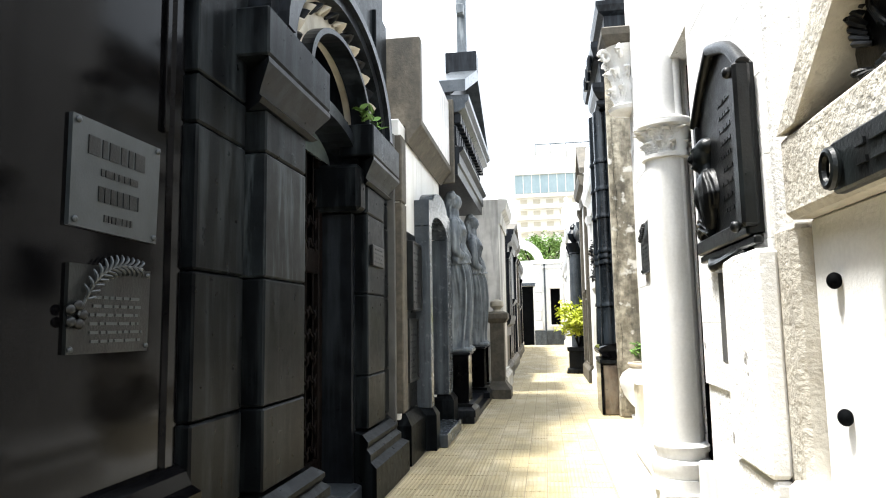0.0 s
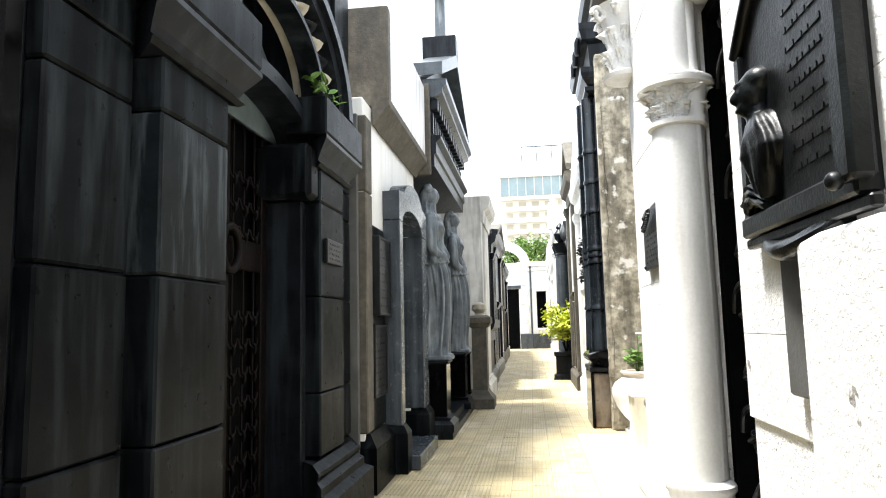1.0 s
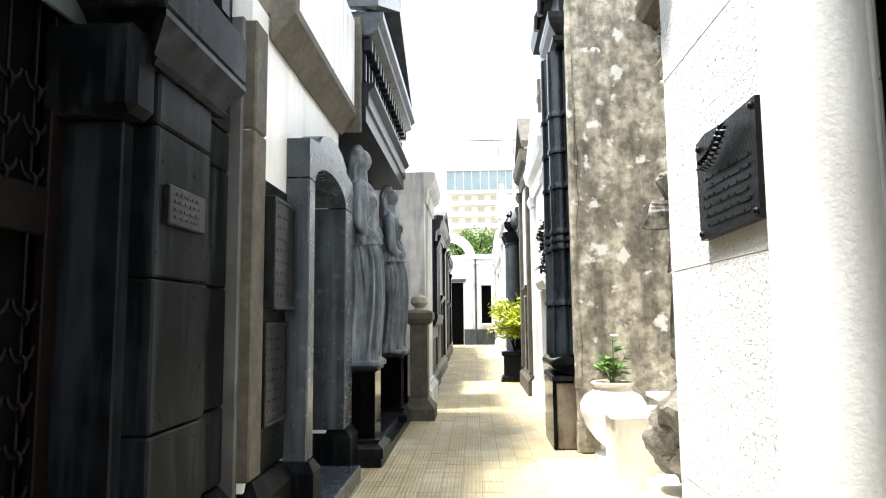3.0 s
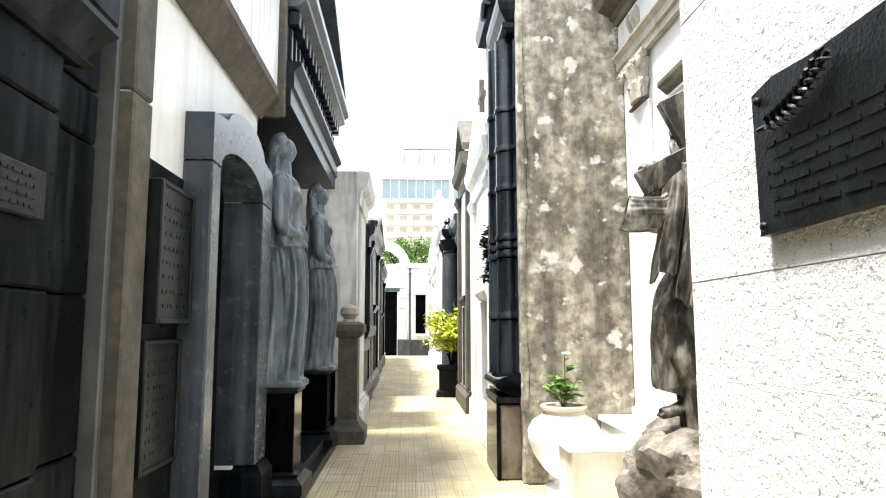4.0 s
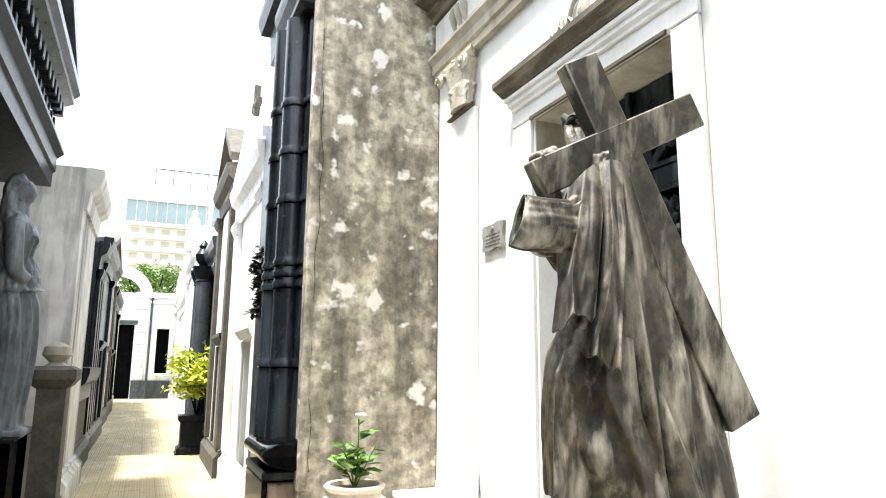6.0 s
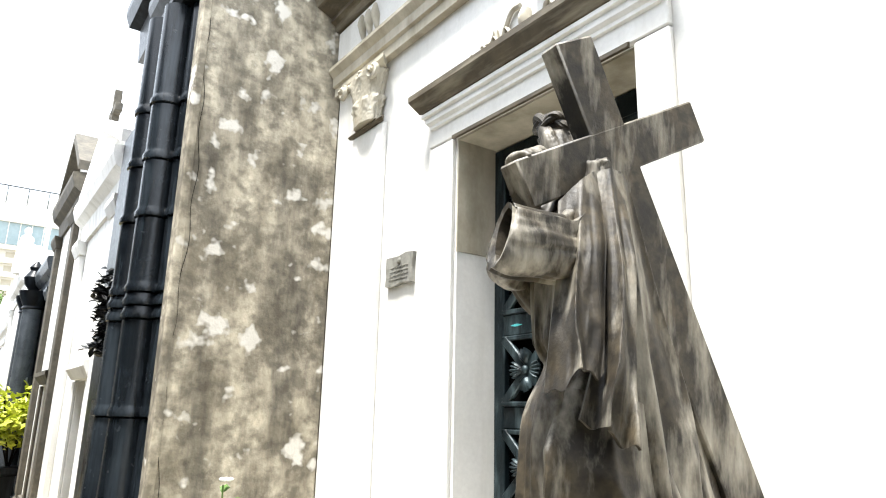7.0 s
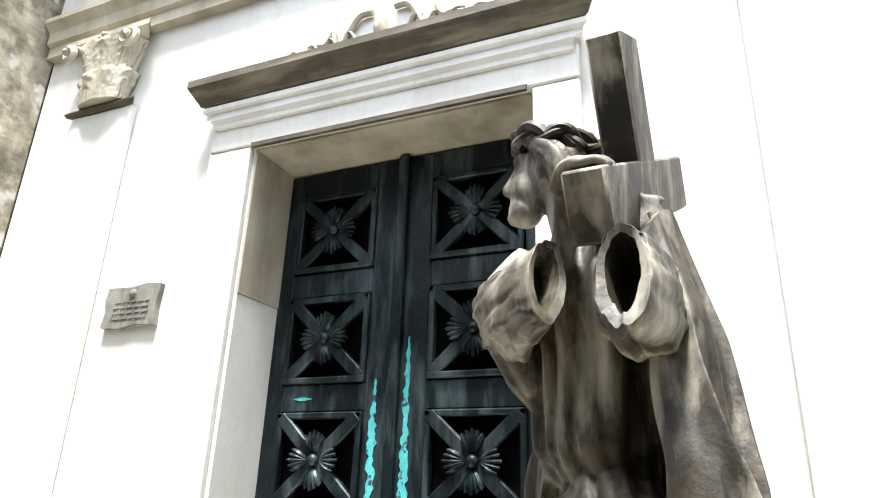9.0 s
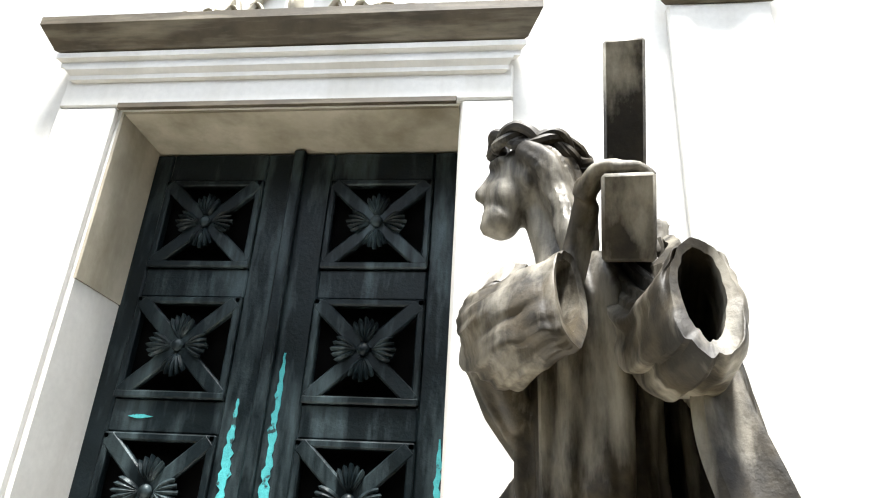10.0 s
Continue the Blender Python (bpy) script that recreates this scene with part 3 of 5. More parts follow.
def drape(left, right, out, folds, amp, seed, hem=0.05, thick=0.022, n=80, m=80):
    """A hanging cloth between two edge lines, folded, with an uneven hem."""
    out = Vector(out).normalized()

    def along(keys, v):
        u = v * (len(keys) - 1)
        i = min(int(u), len(keys) - 2)
        return Vector(keys[i]).lerp(Vector(keys[i + 1]), u - i)
    bm = bmesh.new()
    faces = []
    for side in (1, -1):
        grid = []
        for j in range(m + 1):
            v = j / m
            a, b = along(left, v), along(right, v)
            line = []
            for i in range(n + 1):
                u = i / n
                q = Vector((u * 3, v * 2.2, seed * 3.7))
                bend = noise.noise(q)
                fold = (1.1 - 2 * math.sqrt(math.sin(math.pi * folds * (u + .12 * v) + 1.6 * bend + seed) ** 2 + .05)) * (.12 + 1.05 * v) + .22 * noise.noise(q * 1.6)
                p = a.lerp(b, u) + out * (amp * fold + side * thick / 2 + amp * .8 * math.sin(math.pi * u))
                p.z += hem * (noise.noise(Vector((u * 5, seed, 0))) - .35 * math.sin(math.pi * folds * u * 2)) * v ** 3
                line.append(bm.verts.new(p))
            grid.append(line)
        faces.append(grid)
        for j in range(m):
            for i in range(n):
                q = (grid[j][i], grid[j][i + 1], grid[j + 1][i + 1], grid[j + 1][i])
                bm.faces.new(q if side == 1 else q[::-1])
    f, b = faces
    for j in range(m):
        bm.faces.new((f[j][0], f[j + 1][0], b[j + 1][0], b[j][0]))
        bm.faces.new((f[j + 1][n], f[j][n], b[j][n], b[j + 1][n]))
    for i in range(n):
        bm.faces.new((f[0][i + 1], f[0][i], b[0][i], b[0][i + 1]))
        bm.faces.new((f[m][i], f[m][i + 1], b[m][i + 1], b[m][i]))
    bmesh.ops.recalc_face_normals(bm, faces=bm.faces)
    return bm


cross_bm = join(beam(-.37, 1.21, M_SHAFT, M_ARM, .155, .085), beam(-.383, .41, M_ARM, M_SHAFT, .147, .088))
HEAD = Vector((1.69, 7.675, 2.715))


def on_head(x, y, z):
    return HEAD + Vector((x, y, z))


body = join(
    # robe and bodice
    limb([((1.77, 7.48, 1.12), .27, .2), ((1.71, 7.5, 1.4), .22, .165), ((1.66, 7.545, 1.75), .16, .13), ((1.64, 7.575, 1.95), .1, .088), ((1.635, 7.58, 2.02), .092, .082), ((1.622, 7.585, 2.05), .124, .112), ((1.62, 7.59, 2.22), .118, .105), ((1.62, 7.595, 2.38), .135, .11), ((1.63, 7.6, 2.48), .08, .07)], 100, 150, 9, .3, 1, twist=2.2),
    # skirt falling behind
    limb([((1.69, 7.63, 2.08), .09, .075), ((1.73, 7.67, 1.92), .1, .085), ((1.77, 7.69, 1.5), .14, .1), ((1.8, 7.69, 1.13), .16, .12)], 60, 100, 8, .3, 23, twist=.8),
    # belt
    limb([((1.515, 7.585, 2.05), .02, .026), ((1.58, 7.66, 2.03), .022, .028), ((1.7, 7.645, 2.04), .02, .026)], 16, 16),
    # cloth gathered on the near shoulder, running down beside the shaft
    limb([((1.55, 7.46, 2.53), .04, .04), ((1.62, 7.47, 2.5), .07, .05), ((1.68, 7.49, 2.2), .085, .055), ((1.76, 7.49, 1.8), .12, .065), ((1.84, 7.48, 1.45), .15, .085), ((1.9, 7.47, 1.13), .19, .11)], 90, 110, 6, .45, 2, twist=-1.2),
    limb([((1.7, 7.52, 2.46), .06, .045), ((1.8, 7.5, 2.15), .09, .05), ((1.92, 7.49, 1.8), .11, .06), ((2.0, 7.48, 1.45), .12, .07), ((2.02, 7.47, 1.13), .14, .09)], 60, 70, 5, .4, 3),
    # bent knee under the robe
    limb([((1.6, 7.56, 1.93), .1, .09), ((1.5, 7.53, 1.8), .1, .1), ((1.455, 7.51, 1.6), .09, .1), ((1.44, 7.5, 1.42), .085, .1), ((1.45, 7.5, 1.32), .085, .09)], 50, 80, 5, .2, 5, twist=1.2),
    # raised far sleeve tail and forearm with the hand on the beam
    limb([((1.57, 7.75, 2.28), .07, .06), ((1.6, 7.72, 2.19), .055, .05), ((1.65, 7.68, 2.1), .025, .025)], 16, 40, 5, .16, 11),
    limb([((1.48, 7.63, 2.36), .032, .032), ((1.47, 7.6, 2.46), .028, .027), ((1.42, 7.585, 2.53), .026, .024)], 20, 20),
    limb([((1.41, 7.595, 2.53), .03, .022), ((1.385, 7.57, 2.562), .042, .018), ((1.375, 7.53, 2.568), .036, .014)], 14, 18),
    *[limb([((1.345 + .022 * k, 7.55, 2.556 + .011 * k), .013, .012), ((1.35 + .022 * k, 7.505, 2.56 + .011 * k), .012, .011), ((1.352 + .022 * k, 7.478 + .006 * (k % 2), 2.542 + .011 * k), .008, .008)], 8, 10) for k in range(4)],
    limb([((1.39, 7.6, 2.545), .014, .014), ((1.43, 7.575, 2.585), .012, .012), ((1.45, 7.545, 2.598), .009, .009)], 8, 10),
    # neck and lifted head with beard
    limb([((1.64, 7.6, 2.45), .075, .07), ((1.665, 7.62, 2.54), .052, .055), (on_head(0, -.02, -.05), .048, .05)], 14, 24),
    ball(on_head(0, 0, .01), .072, .09, .098, 24), ball(on_head(0, .05, -.035), .058, .062, .068, 20), ball(on_head(-.004, .072, -.09), .042, .045, .046, 20),
    limb([(on_head(-.004, .082, .045), .012, .012), (on_head(-.005, .105, -.005), .013, .016), (on_head(-.005, .124, -.028), .014, .012), (on_head(-.005, .1, -.04), .012, .01)], 10, 12),
    limb([(on_head(-.005, .092, -.052), .024, .011), (on_head(-.005, .11, -.062), .016, .008)], 4, 10),
    limb([(on_head(-.005, .09, -.085), .022, .01), (on_head(-.006, .106, -.09), .016, .008)], 4, 10),
    limb([(on_head(-.004, .07, -.09), .036, .03), (on_head(-.006, .1, -.108), .028, .024), (on_head(-.006, .116, -.116), .01, .01)], 8, 14),
    limb([(on_head(-.045, .066, .045), .012, .012), (on_head(-.004, .092, .052), .014, .012), (on_head(.034, .066, .045), .012, .012)], 8, 10),
    # ear, and hair falling in locks
    ball(on_head(-.07, .01, -.015), .012, .02, .03, 10),
    limb([(on_head(-.05, .02, .06), .035, .03), (on_head(-.075, -.03, .0), .042, .04), (on_head(-.075, -.06, -.08), .04, .036), (on_head(-.07, -.075, -.16), .032, .03), (on_head(-.07, -.07, -.22), .014, .014)], 26, 50, 7, .34, 13),
    limb([(on_head(-.03, -.05, .03), .05, .05), (on_head(-.02, -.085, -.06), .05, .045), (on_head(-.03, -.1, -.16), .04, .036), (on_head(-.03, -.1, -.24), .016, .016)], 24, 50, 8, .32, 15),
    limb([(on_head(.03, -.06, .02), .05, .05), (on_head(.05, -.085, -.07), .045, .04), (on_head(.06, -.1, -.17), .03, .03)], 16, 40, 7, .3, 14),
    limb([(on_head(-.06, -.03, -.02), .03, .03), (on_head(-.1, -.06, -.1), .034, .03), (on_head(-.13, -.07, -.18), .028, .026), (on_head(-.14, -.07, -.26), .012, .012)], 26, 44, 7, .36, 21),
    # foot
    limb([((1.37, 7.42, 1.185), .028, .03), ((1.45, 7.44, 1.2), .045, .034), ((1.55, 7.47, 1.235), .045, .05), ((1.6, 7.5, 1.33), .045, .05)], 16, 18),
    *[limb([((1.4, 7.405 + .017 * k, 1.19), .012, .012), ((1.355, 7.4 + .017 * k, 1.172), .01, .009)], 4, 8) for k in range(4)])
sleeves = [
    limb([((1.57, 7.49, 2.42), .07, .07), ((1.51, 7.46, 2.335), .085, .085), ((1.44, 7.452, 2.28), .082, .095), ((1.34, 7.448, 2.275), .076, .094), ((1.25, 7.452, 2.274), .058, .1), ((1.222, 7.455, 2.28), .042, .1)], 60, 96, 5, .22, 8, hollow=.26, calm=.7),
    limb([((1.63, 7.69, 2.42), .08, .08), ((1.57, 7.745, 2.34), .08, .085), ((1.5, 7.73, 2.305), .075, .095), ((1.44, 7.675, 2.32), .06, .1), ((1.405, 7.635, 2.335), .046, .102), ((1.392, 7.62, 2.34), .042, .1)], 60, 96, 5, .22, 9, hollow=.16, twist=.6, calm=.75),
]
cloth = [
    # front panel over the arm, second fall behind it, long cloak to the rock, skirt over the knee
    drape([(1.45, 7.47, 2.42), (1.4, 7.43, 2.2), (1.345, 7.405, 2.02), (1.311, 7.39, 1.885)], [(1.57, 7.425, 2.535), (1.52, 7.355, 2.3), (1.46, 7.315, 2.08), (1.432, 7.3, 1.945)], (-.6, -.75, .1), 1.3, .034, 4, .03),
    drape([(1.55, 7.44, 2.52), (1.5, 7.38, 2.2), (1.45, 7.35, 1.95), (1.41, 7.36, 1.82)], [(1.66, 7.415, 2.545), (1.6, 7.33, 2.25), (1.54, 7.285, 1.95), (1.504, 7.27, 1.745)], (-.5, -.8, .1), 1.5, .034, 7, .03),
    drape([(1.6, 7.43, 2.53), (1.56, 7.39, 2.1), (1.56, 7.36, 1.7), (1.62, 7.34, 1.16)], [(1.71, 7.44, 2.52), (1.86, 7.43, 2.1), (2.0, 7.42, 1.7), (2.12, 7.43, 1.14)], (-.25, -.95, .1), 2.6, .046, 9, .02),
    drape([(1.48, 7.5, 1.9), (1.37, 7.46, 1.74), (1.345, 7.44, 1.52), (1.345, 7.45, 1.33)], [(1.62, 7.34, 1.86), (1.62, 7.31, 1.6), (1.72, 7.29, 1.36), (1.86, 7.29, 1.16)], (-.5, -.85, .1), 1.6, .042, 6, .02),
]
crown = []
for k in range(6):
    ring = []
    for i in range(25):
        a = 2 * math.pi * i / 24
        ring.append(on_head((.084 + .012 * math.sin(3 * a + 2 * k)) * math.cos(a), -.014 + (.098 + .014 * math.cos(4 * a + k)) * math.sin(a), .074 + .02 * math.sin((3 + k % 2) * a + 1.26 * k) + .03 * math.sin(a)))
    crown.append(rod(ring, .013, 8))
figure = fused(body, .0065, 2)
statue = tagged(part("statue", join(figure, cross_bm, *sleeves, *cloth, *crown), OLDBRONZE, smooth=True), "weathered brown statue of a robed figure bearing a cross", "statue")


def rock(name, c, r, squash, material, seed, label, cut=None):
    bm = bmesh.new()
    bmesh.ops.create_icosphere(bm, subdivisions=5, radius=1)
    off = Vector((seed * 3.1, seed, 0))
    for v in bm.verts:
        d = v.co.normalized()
        k = 1 + .34 * noise.noise(d * 1.3 + off) + .2 * abs(noise.noise(d * 2.9 + off)) + .07 * noise.noise(d * 7 + off) + .03 * noise.noise(d * 18 + off)
        v.co = Vector((d.x * squash[0], d.y * squash[1], d.z * squash[2])) * r * k
        if cut:
            v.co.z = min(max(v.co.z, cut[0]), cut[1] + .02 * noise.noise(d * 6))
        v.co += Vector(c)
    return tagged(part(name, bm, material, smooth=True), label, "rock")


rock("rock_plinth", (1.74, 7.5, .8), .47, (1.02, .95, .9), ROCK, 2, "rough brown-grey rock under the statue, on a marble block", (-.33, .36))

# ---- urn with a plant ----
urn = thing("garden_urn", (1.565, 10.55, .05), "white stone urn on the marble platform beside the pier", "urn")
part("body", lathe([(.2, .05), (.21, .1), (.12, .14), (.11, .18), (.2, .26), (.3, .4), (.355, .55), (.36, .64), (.31, .73), (.23, .78), (.205, .80)], 1.565, 10.55, 36), MARBLE, urn, smooth=True)
part("rim", lathe([(.205, .80), (.2, .83), (.225, .85), (.235, .87), (.22, .885), (.19, .88), (.18, .84)], 1.565, 10.55, 36), CLAY, urn, "terracotta-tinged rim", smooth=True)
part("soil", lathe([(.185, .835), (.17, .85), (.02, .86)], 1.565, 10.55, 24), DIRT, urn)
plant = thing("potted_plant", (1.565, 10.55, .85), "leafy green plant with one white flower in the urn", "plant")
rnd = random.Random(11)
for k in range(7):
    a, ln = k * .9 + .2, (.5 if k == 0 else rnd.uniform(.2, .36))
    tip = Vector((1.565 + (.02 if k == 0 else .17) * math.cos(a), 10.55 + (.02 if k == 0 else .15) * math.sin(a), .86 + ln))
    part("stem", rod([(1.565, 10.55, .84), tuple((Vector((1.565, 10.55, .84)) + tip) / 2 + Vector((.01, 0, .03))), tuple(tip)], .006), LEAF, plant)
    for j in range(6):
        u = .35 + .11 * j
        p = Vector((1.565, 10.55, .84)).lerp(tip, u)
        b = rnd.uniform(0, 6.28)
        s = rnd.uniform(.07, .12)
        lf = bmesh.new()
        mtx = Matrix.Translation(p) @ Euler((rnd.uniform(-.6, .6), rnd.uniform(-.5, .2), b)).to_matrix().to_4x4()
        # a lobed leaf
        pts = [(0, 0), (.3, .22), (.45, .12), (.62, .34), (.74, .14), (1, .0), (.74, -.14), (.62, -.34), (.45, -.12), (.3, -.22)]
        vs = [lf.verts.new(mtx @ Vector((x * s * 1.5, y * s * 1.5, .12 * s * math.sin(3 * x) - .15 * s * abs(y)))) for x, y in pts]
        for i in range(1, len(vs) - 1):
            lf.faces.new((vs[0], vs[i], vs[i + 1]))
        part("leaf", lf, LEAF, plant)
fl = Vector((1.6, 10.55, 1.385))
part("flower", join(*[ball(fl + Vector((.028 * math.cos(a), .028 * math.sin(a), .006)), .02, .02, .012, 8) for a in (0, 1.26, 2.5, 3.77, 5)]), PETAL, plant, "small white flower")

# ---- concrete pier ----
pier = thing("concrete_pier", (1.8, 11.16, 0), "tall weathered concrete pier with flaking white patches", "pier")
pb = box(1.25, 2.48, 11.085, 11.24, 0, 5.66, .02)
bmesh.ops.subdivide_edges(pb, edges=[e for e in pb.edges if e.calc_length() > .3], cuts=24, use_grid_fill=True)
for v in pb.verts:
    v.co += Vector((.006, .012, 0)) * noise.noise(v.co * 2.2) + Vector((.004, .006, 0)) * noise.noise(v.co * 7)
part("shaft", pb, CONCRETE, pier)
part("edge_render", box(1.242, 1.31, 11.075, 11.24, .75, 5.6, .01), CONCRETE, pier)
zs = [.9 + .1 * i for i in range(42)]
part("crack", rod([(1.318 + .018 * math.sin(2.3 * z) + .012 * math.sin(11 * z), 11.0815, z) for z in zs], .0022, 4), SHADE, pier)

# ---- rough white mausoleum with the engaged column ----
white = thing("white_stone_mausoleum", (.93, 5.2, 0), "rough whitewashed stone mausoleum with an engaged column", "mausoleum")
part("core", join(box(.94, 2.36, 4.92, 5.93, 0, 5.4), box(1.15, 2.36, 4.76, 4.92, 0, 5.4, 0), box(1.42, 2.36, 2.42, 4.76, 0, 5.4, 0), box(.91, 1.42, 2.42, 3.49, 0, 5.4), box(1.04, 1.42, 3.49, 4.7, 3.3, 5.4, 0)), WHITEWASH, white)
rnd = random.Random(21)
for k in range(17):
    z0, z1 = .629 + .289 * k, .629 + .289 * (k + 1) - .0012
    part("stone_course", box(.928 - rnd.uniform(0, .0025), .97, 4.9, 5.937, z0, z1, .0015), WHITEWASH, white)
    if 1 < k:
        part("stone_course", box(.9 - rnd.uniform(0, .0025), .93, 2.42, 3.495, z0, z1, .0015), DRESSED, white)
part("base", moulding(.96, -1, 4.95, 5.9, [(0, 0.05), (.14, .05), (.14, .34), (.1, .38), (.12, .44), (.12, .5), (.06, .58), (.04, .65), (0, .655)]), PLASTER, white)
part("base", box(.84, 1.3, 2.42, 3.49, 0, .84), PLASTER, white)
col = part("column", lathe([(.145, .72), (.145, 1.6), (.14, 2.62)], 1.0, 4.76, 32), PLASTER, white, "smooth white plastered column", True)
part("column_base", lathe([(.2, .42), (.2, .5), (.185, .5), (.2, .54), (.2, .6), (.165, .62), (.165, .65), (.18, .67), (.18, .7), (.14, .73)], 1.0, 4.76, 32), PLASTER, col, smooth=True)
part("pedestal", box(.83, 1.2, 4.54, 4.9, .05, .42), PLASTER, col)
part("necking", lathe([(.13, 2.6), (.16, 2.61), (.16, 2.635), (.13, 2.645)], 1.0, 4.76, 32), PLASTER, col, smooth=True)
part("carved_leaves", acanthus(1.0, 4.76, 2, .13, .165, 2.645, 2.82, 11, .085, 1), PLASTER, col, "lumpy carved acanthus leaves", True)
part("abacus", lathe([(.19, 2.816), (.21, 2.826), (.21, 2.85), (.19, 2.858), (.2, 2.87), (.185, 2.88)], 1.0, 4.76, 28), PLASTER, col, smooth=True)
part("upper_column", lathe([(.13, 2.875), (.125, 5.3)], 1.0, 4.76, 32), PLASTER, white, smooth=True)
part("colonnette", join(lathe([(.06, .5), (.06, .6), (.04, .62), (.04, 2.6), (.065, 2.61), (.065, 2.64), (.055, 2.66), (.08, 2.8), (.08, 2.86), (.04, 2.87), (.04, 5.3)], 1.07, 4.68, 20)), PLASTER, white, smooth=True)
# leafy corner capital high at the far corner
cc = Vector((.9, 5.86, .24))
cap = part("corner_capital", lathe([(.09, 3.29), (.15, 3.31), (.16, 3.34), (.11, 3.37), (.12, 3.64), (.17, 3.82), (.2, 3.86)], cc.x, cc.y, 28), PLASTER, white, smooth=True)
part("abacus", collar(.74, 1.04, 5.7, 6.02, [(0, 3.86), (.02, 3.88), (.05, 3.94), (.05, 4.0), (.02, 4.02)]), LIMESTONE, cap)
part("carved_leaves", acanthus(cc.x, cc.y, 3, .105, .16, 3.37, 3.86, 8, .12, 3), PLASTER, cap, "lumpy carved acanthus leaves", True)
for a in (2.3, 3.6, 1.6, 4.4):
    d = Vector((math.cos(a), math.sin(a), 0))
    o = cc + d * .2 + Vector((0, 0, 3.55))
    part("capital_volute", rod([o + d * (.06 - .004 * q) * math.cos(.7 * q) + Vector((0, 0, (.06 - .004 * q) * math.sin(.7 * q))) for q in range(11)], .018, 8), PLASTER, cap, smooth=True)

# iron scroll door of the white mausoleum
gate = thing("iron_scroll_door", (1.2, 4.05, 0.05), "black wrought iron door with curling scrolls in a dark doorway", "door")
# black sheet painted as the shade of the doorway behind the scrolls
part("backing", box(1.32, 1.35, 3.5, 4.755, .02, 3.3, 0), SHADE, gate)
part("door_frame", join(box(1.165, 1.225, 3.5, 3.57, .02, 3.28), box(1.165, 1.319, 4.68, 4.752, .02, 3.28), box(1.165, 1.225, 3.57, 4.68, .02, .2), box(1.165, 1.225, 3.57, 4.68, 3.2, 3.28)), IRON, gate)
for i in range(10):
    zc = .38 + .3 * i
    for s in (-1, 1):
        yc = 4.125 + s * .26
        pts = [(1.195 - .012 * math.sin(a), yc + s * (.235 - .0155 * k) * math.cos(a * s + i % 2), zc + (.175 - .0122 * k) * math.sin(a)) for k, a in enumerate([.62 * j for j in range(13)])]
        part("scroll", rod(pts, .014, 8), IRON_WORN, gate, smooth=True)
        part("iron_leaf", limb([((1.19, yc, zc + .02), .008, .006), ((1.17, yc + .03 * s, zc - .01), .02, .008), ((1.185, yc + .08 * s, zc - .03), .005, .004)], 6, 8), IRON_WORN, gate, smooth=True)
part("centre_bar", box(1.17, 1.2, 4.11, 4.14, .2, 3.2), IRON, gate)

# large bronze plaque with a bust in relief
bx = .9
pl = thing("bronze_memorial_plaque", (bx, 2.88, 1.79), "large black bronze memorial plaque with a relief bust and raised lines", "plaque")
part("backplate", slab([(2.47, 1.81), (3.24, 1.81), (3.24, 2.42), (3.09, 2.53), (2.87, 2.62), (2.62, 2.53), (2.47, 2.42)], bx - .028, bx + .004), BRONZE, pl)
part("frame_side", box(bx - .08, bx - .02, 2.44, 2.52, 1.83, 2.42, .02), BRONZE, pl)
part("frame_side", box(bx - .048, bx - .02, 3.195, 3.245, 1.83, 2.4, .012), BRONZE, pl)
part("frame_ledge", box(bx - .06, bx - .02, 2.47, 3.24, 1.80, 1.865, .02), BRONZE, pl)
part("frame_foot", box(bx - .05, bx - .02, 2.43, 3.235, 1.765, 1.797, .012), BRONZE, pl)
part("pediment_edge", rod([(bx - .035, 3.245, 2.41), (bx - .035, 3.09, 2.54), (bx - .045, 2.87, 2.63)], .026, 10), BRONZE, pl, smooth=True)
part("pediment_edge", rod([(bx - .045, 2.87, 2.63), (bx - .045, 2.62, 2.54), (bx - .045, 2.45, 2.41)], .026, 10), BRONZE, pl, smooth=True)
for k in range(9):
    bars(bx - .028, -1, 2.55, 2.87, 1.92 + .055 * k, 1.965 + .055 * k, 1, 40 + k, .004, parent=pl, mat=BRONZE)
bust = fused(join(
    limb([((bx - .01, 3.05, 1.9), .05, .05), ((bx - .02, 3.045, 1.97), .06, .09), ((bx - .025, 3.04, 2.04), .07, .13), ((bx - .03, 3.05, 2.1), .06, .1), ((bx - .035, 3.07, 2.14), .04, .045)], 30, 48, 7, .16, 3),
    limb([((bx - .03, 3.065, 2.1), .04, .04), ((bx - .04, 3.075, 2.19), .038, .038)], 6, 20),
    ball((bx - .045, 3.075, 2.235), .05, .052, .065, 24), ball((bx - .055, 3.085, 2.19), .04, .036, .034, 18), ball((bx - .03, 3.06, 2.265), .052, .056, .045, 18),
    limb([((bx - .085, 3.092, 2.25), .008, .008), ((bx - .1, 3.1, 2.22), .013, .012), ((bx - .085, 3.096, 2.208), .01, .01)], 8, 10),
    ball((bx - .085, 3.09, 2.262), .014, .035, .009, 12), ball((bx - .087, 3.095, 2.182), .012, .018, .008, 12)), .006, 1)
part("relief_bust", bust, BRONZE, pl, "plain bust in half relief", True)
part("relief_drapery", limb([((bx - .03, 3.02, 1.885), .03, .03), ((bx - .04, 3.12, 1.93), .035, .04), ((bx - .035, 3.2, 1.9), .03, .035)], 20, 40, 6, .3, 2), BRONZE, pl, smooth=True)
for y, z in ((2.5, 1.835), (2.48, 2.39)):
    part("bolt", ball((bx - .088, y, z), .02, .022, .022, 12), BRONZE, pl, smooth=True)
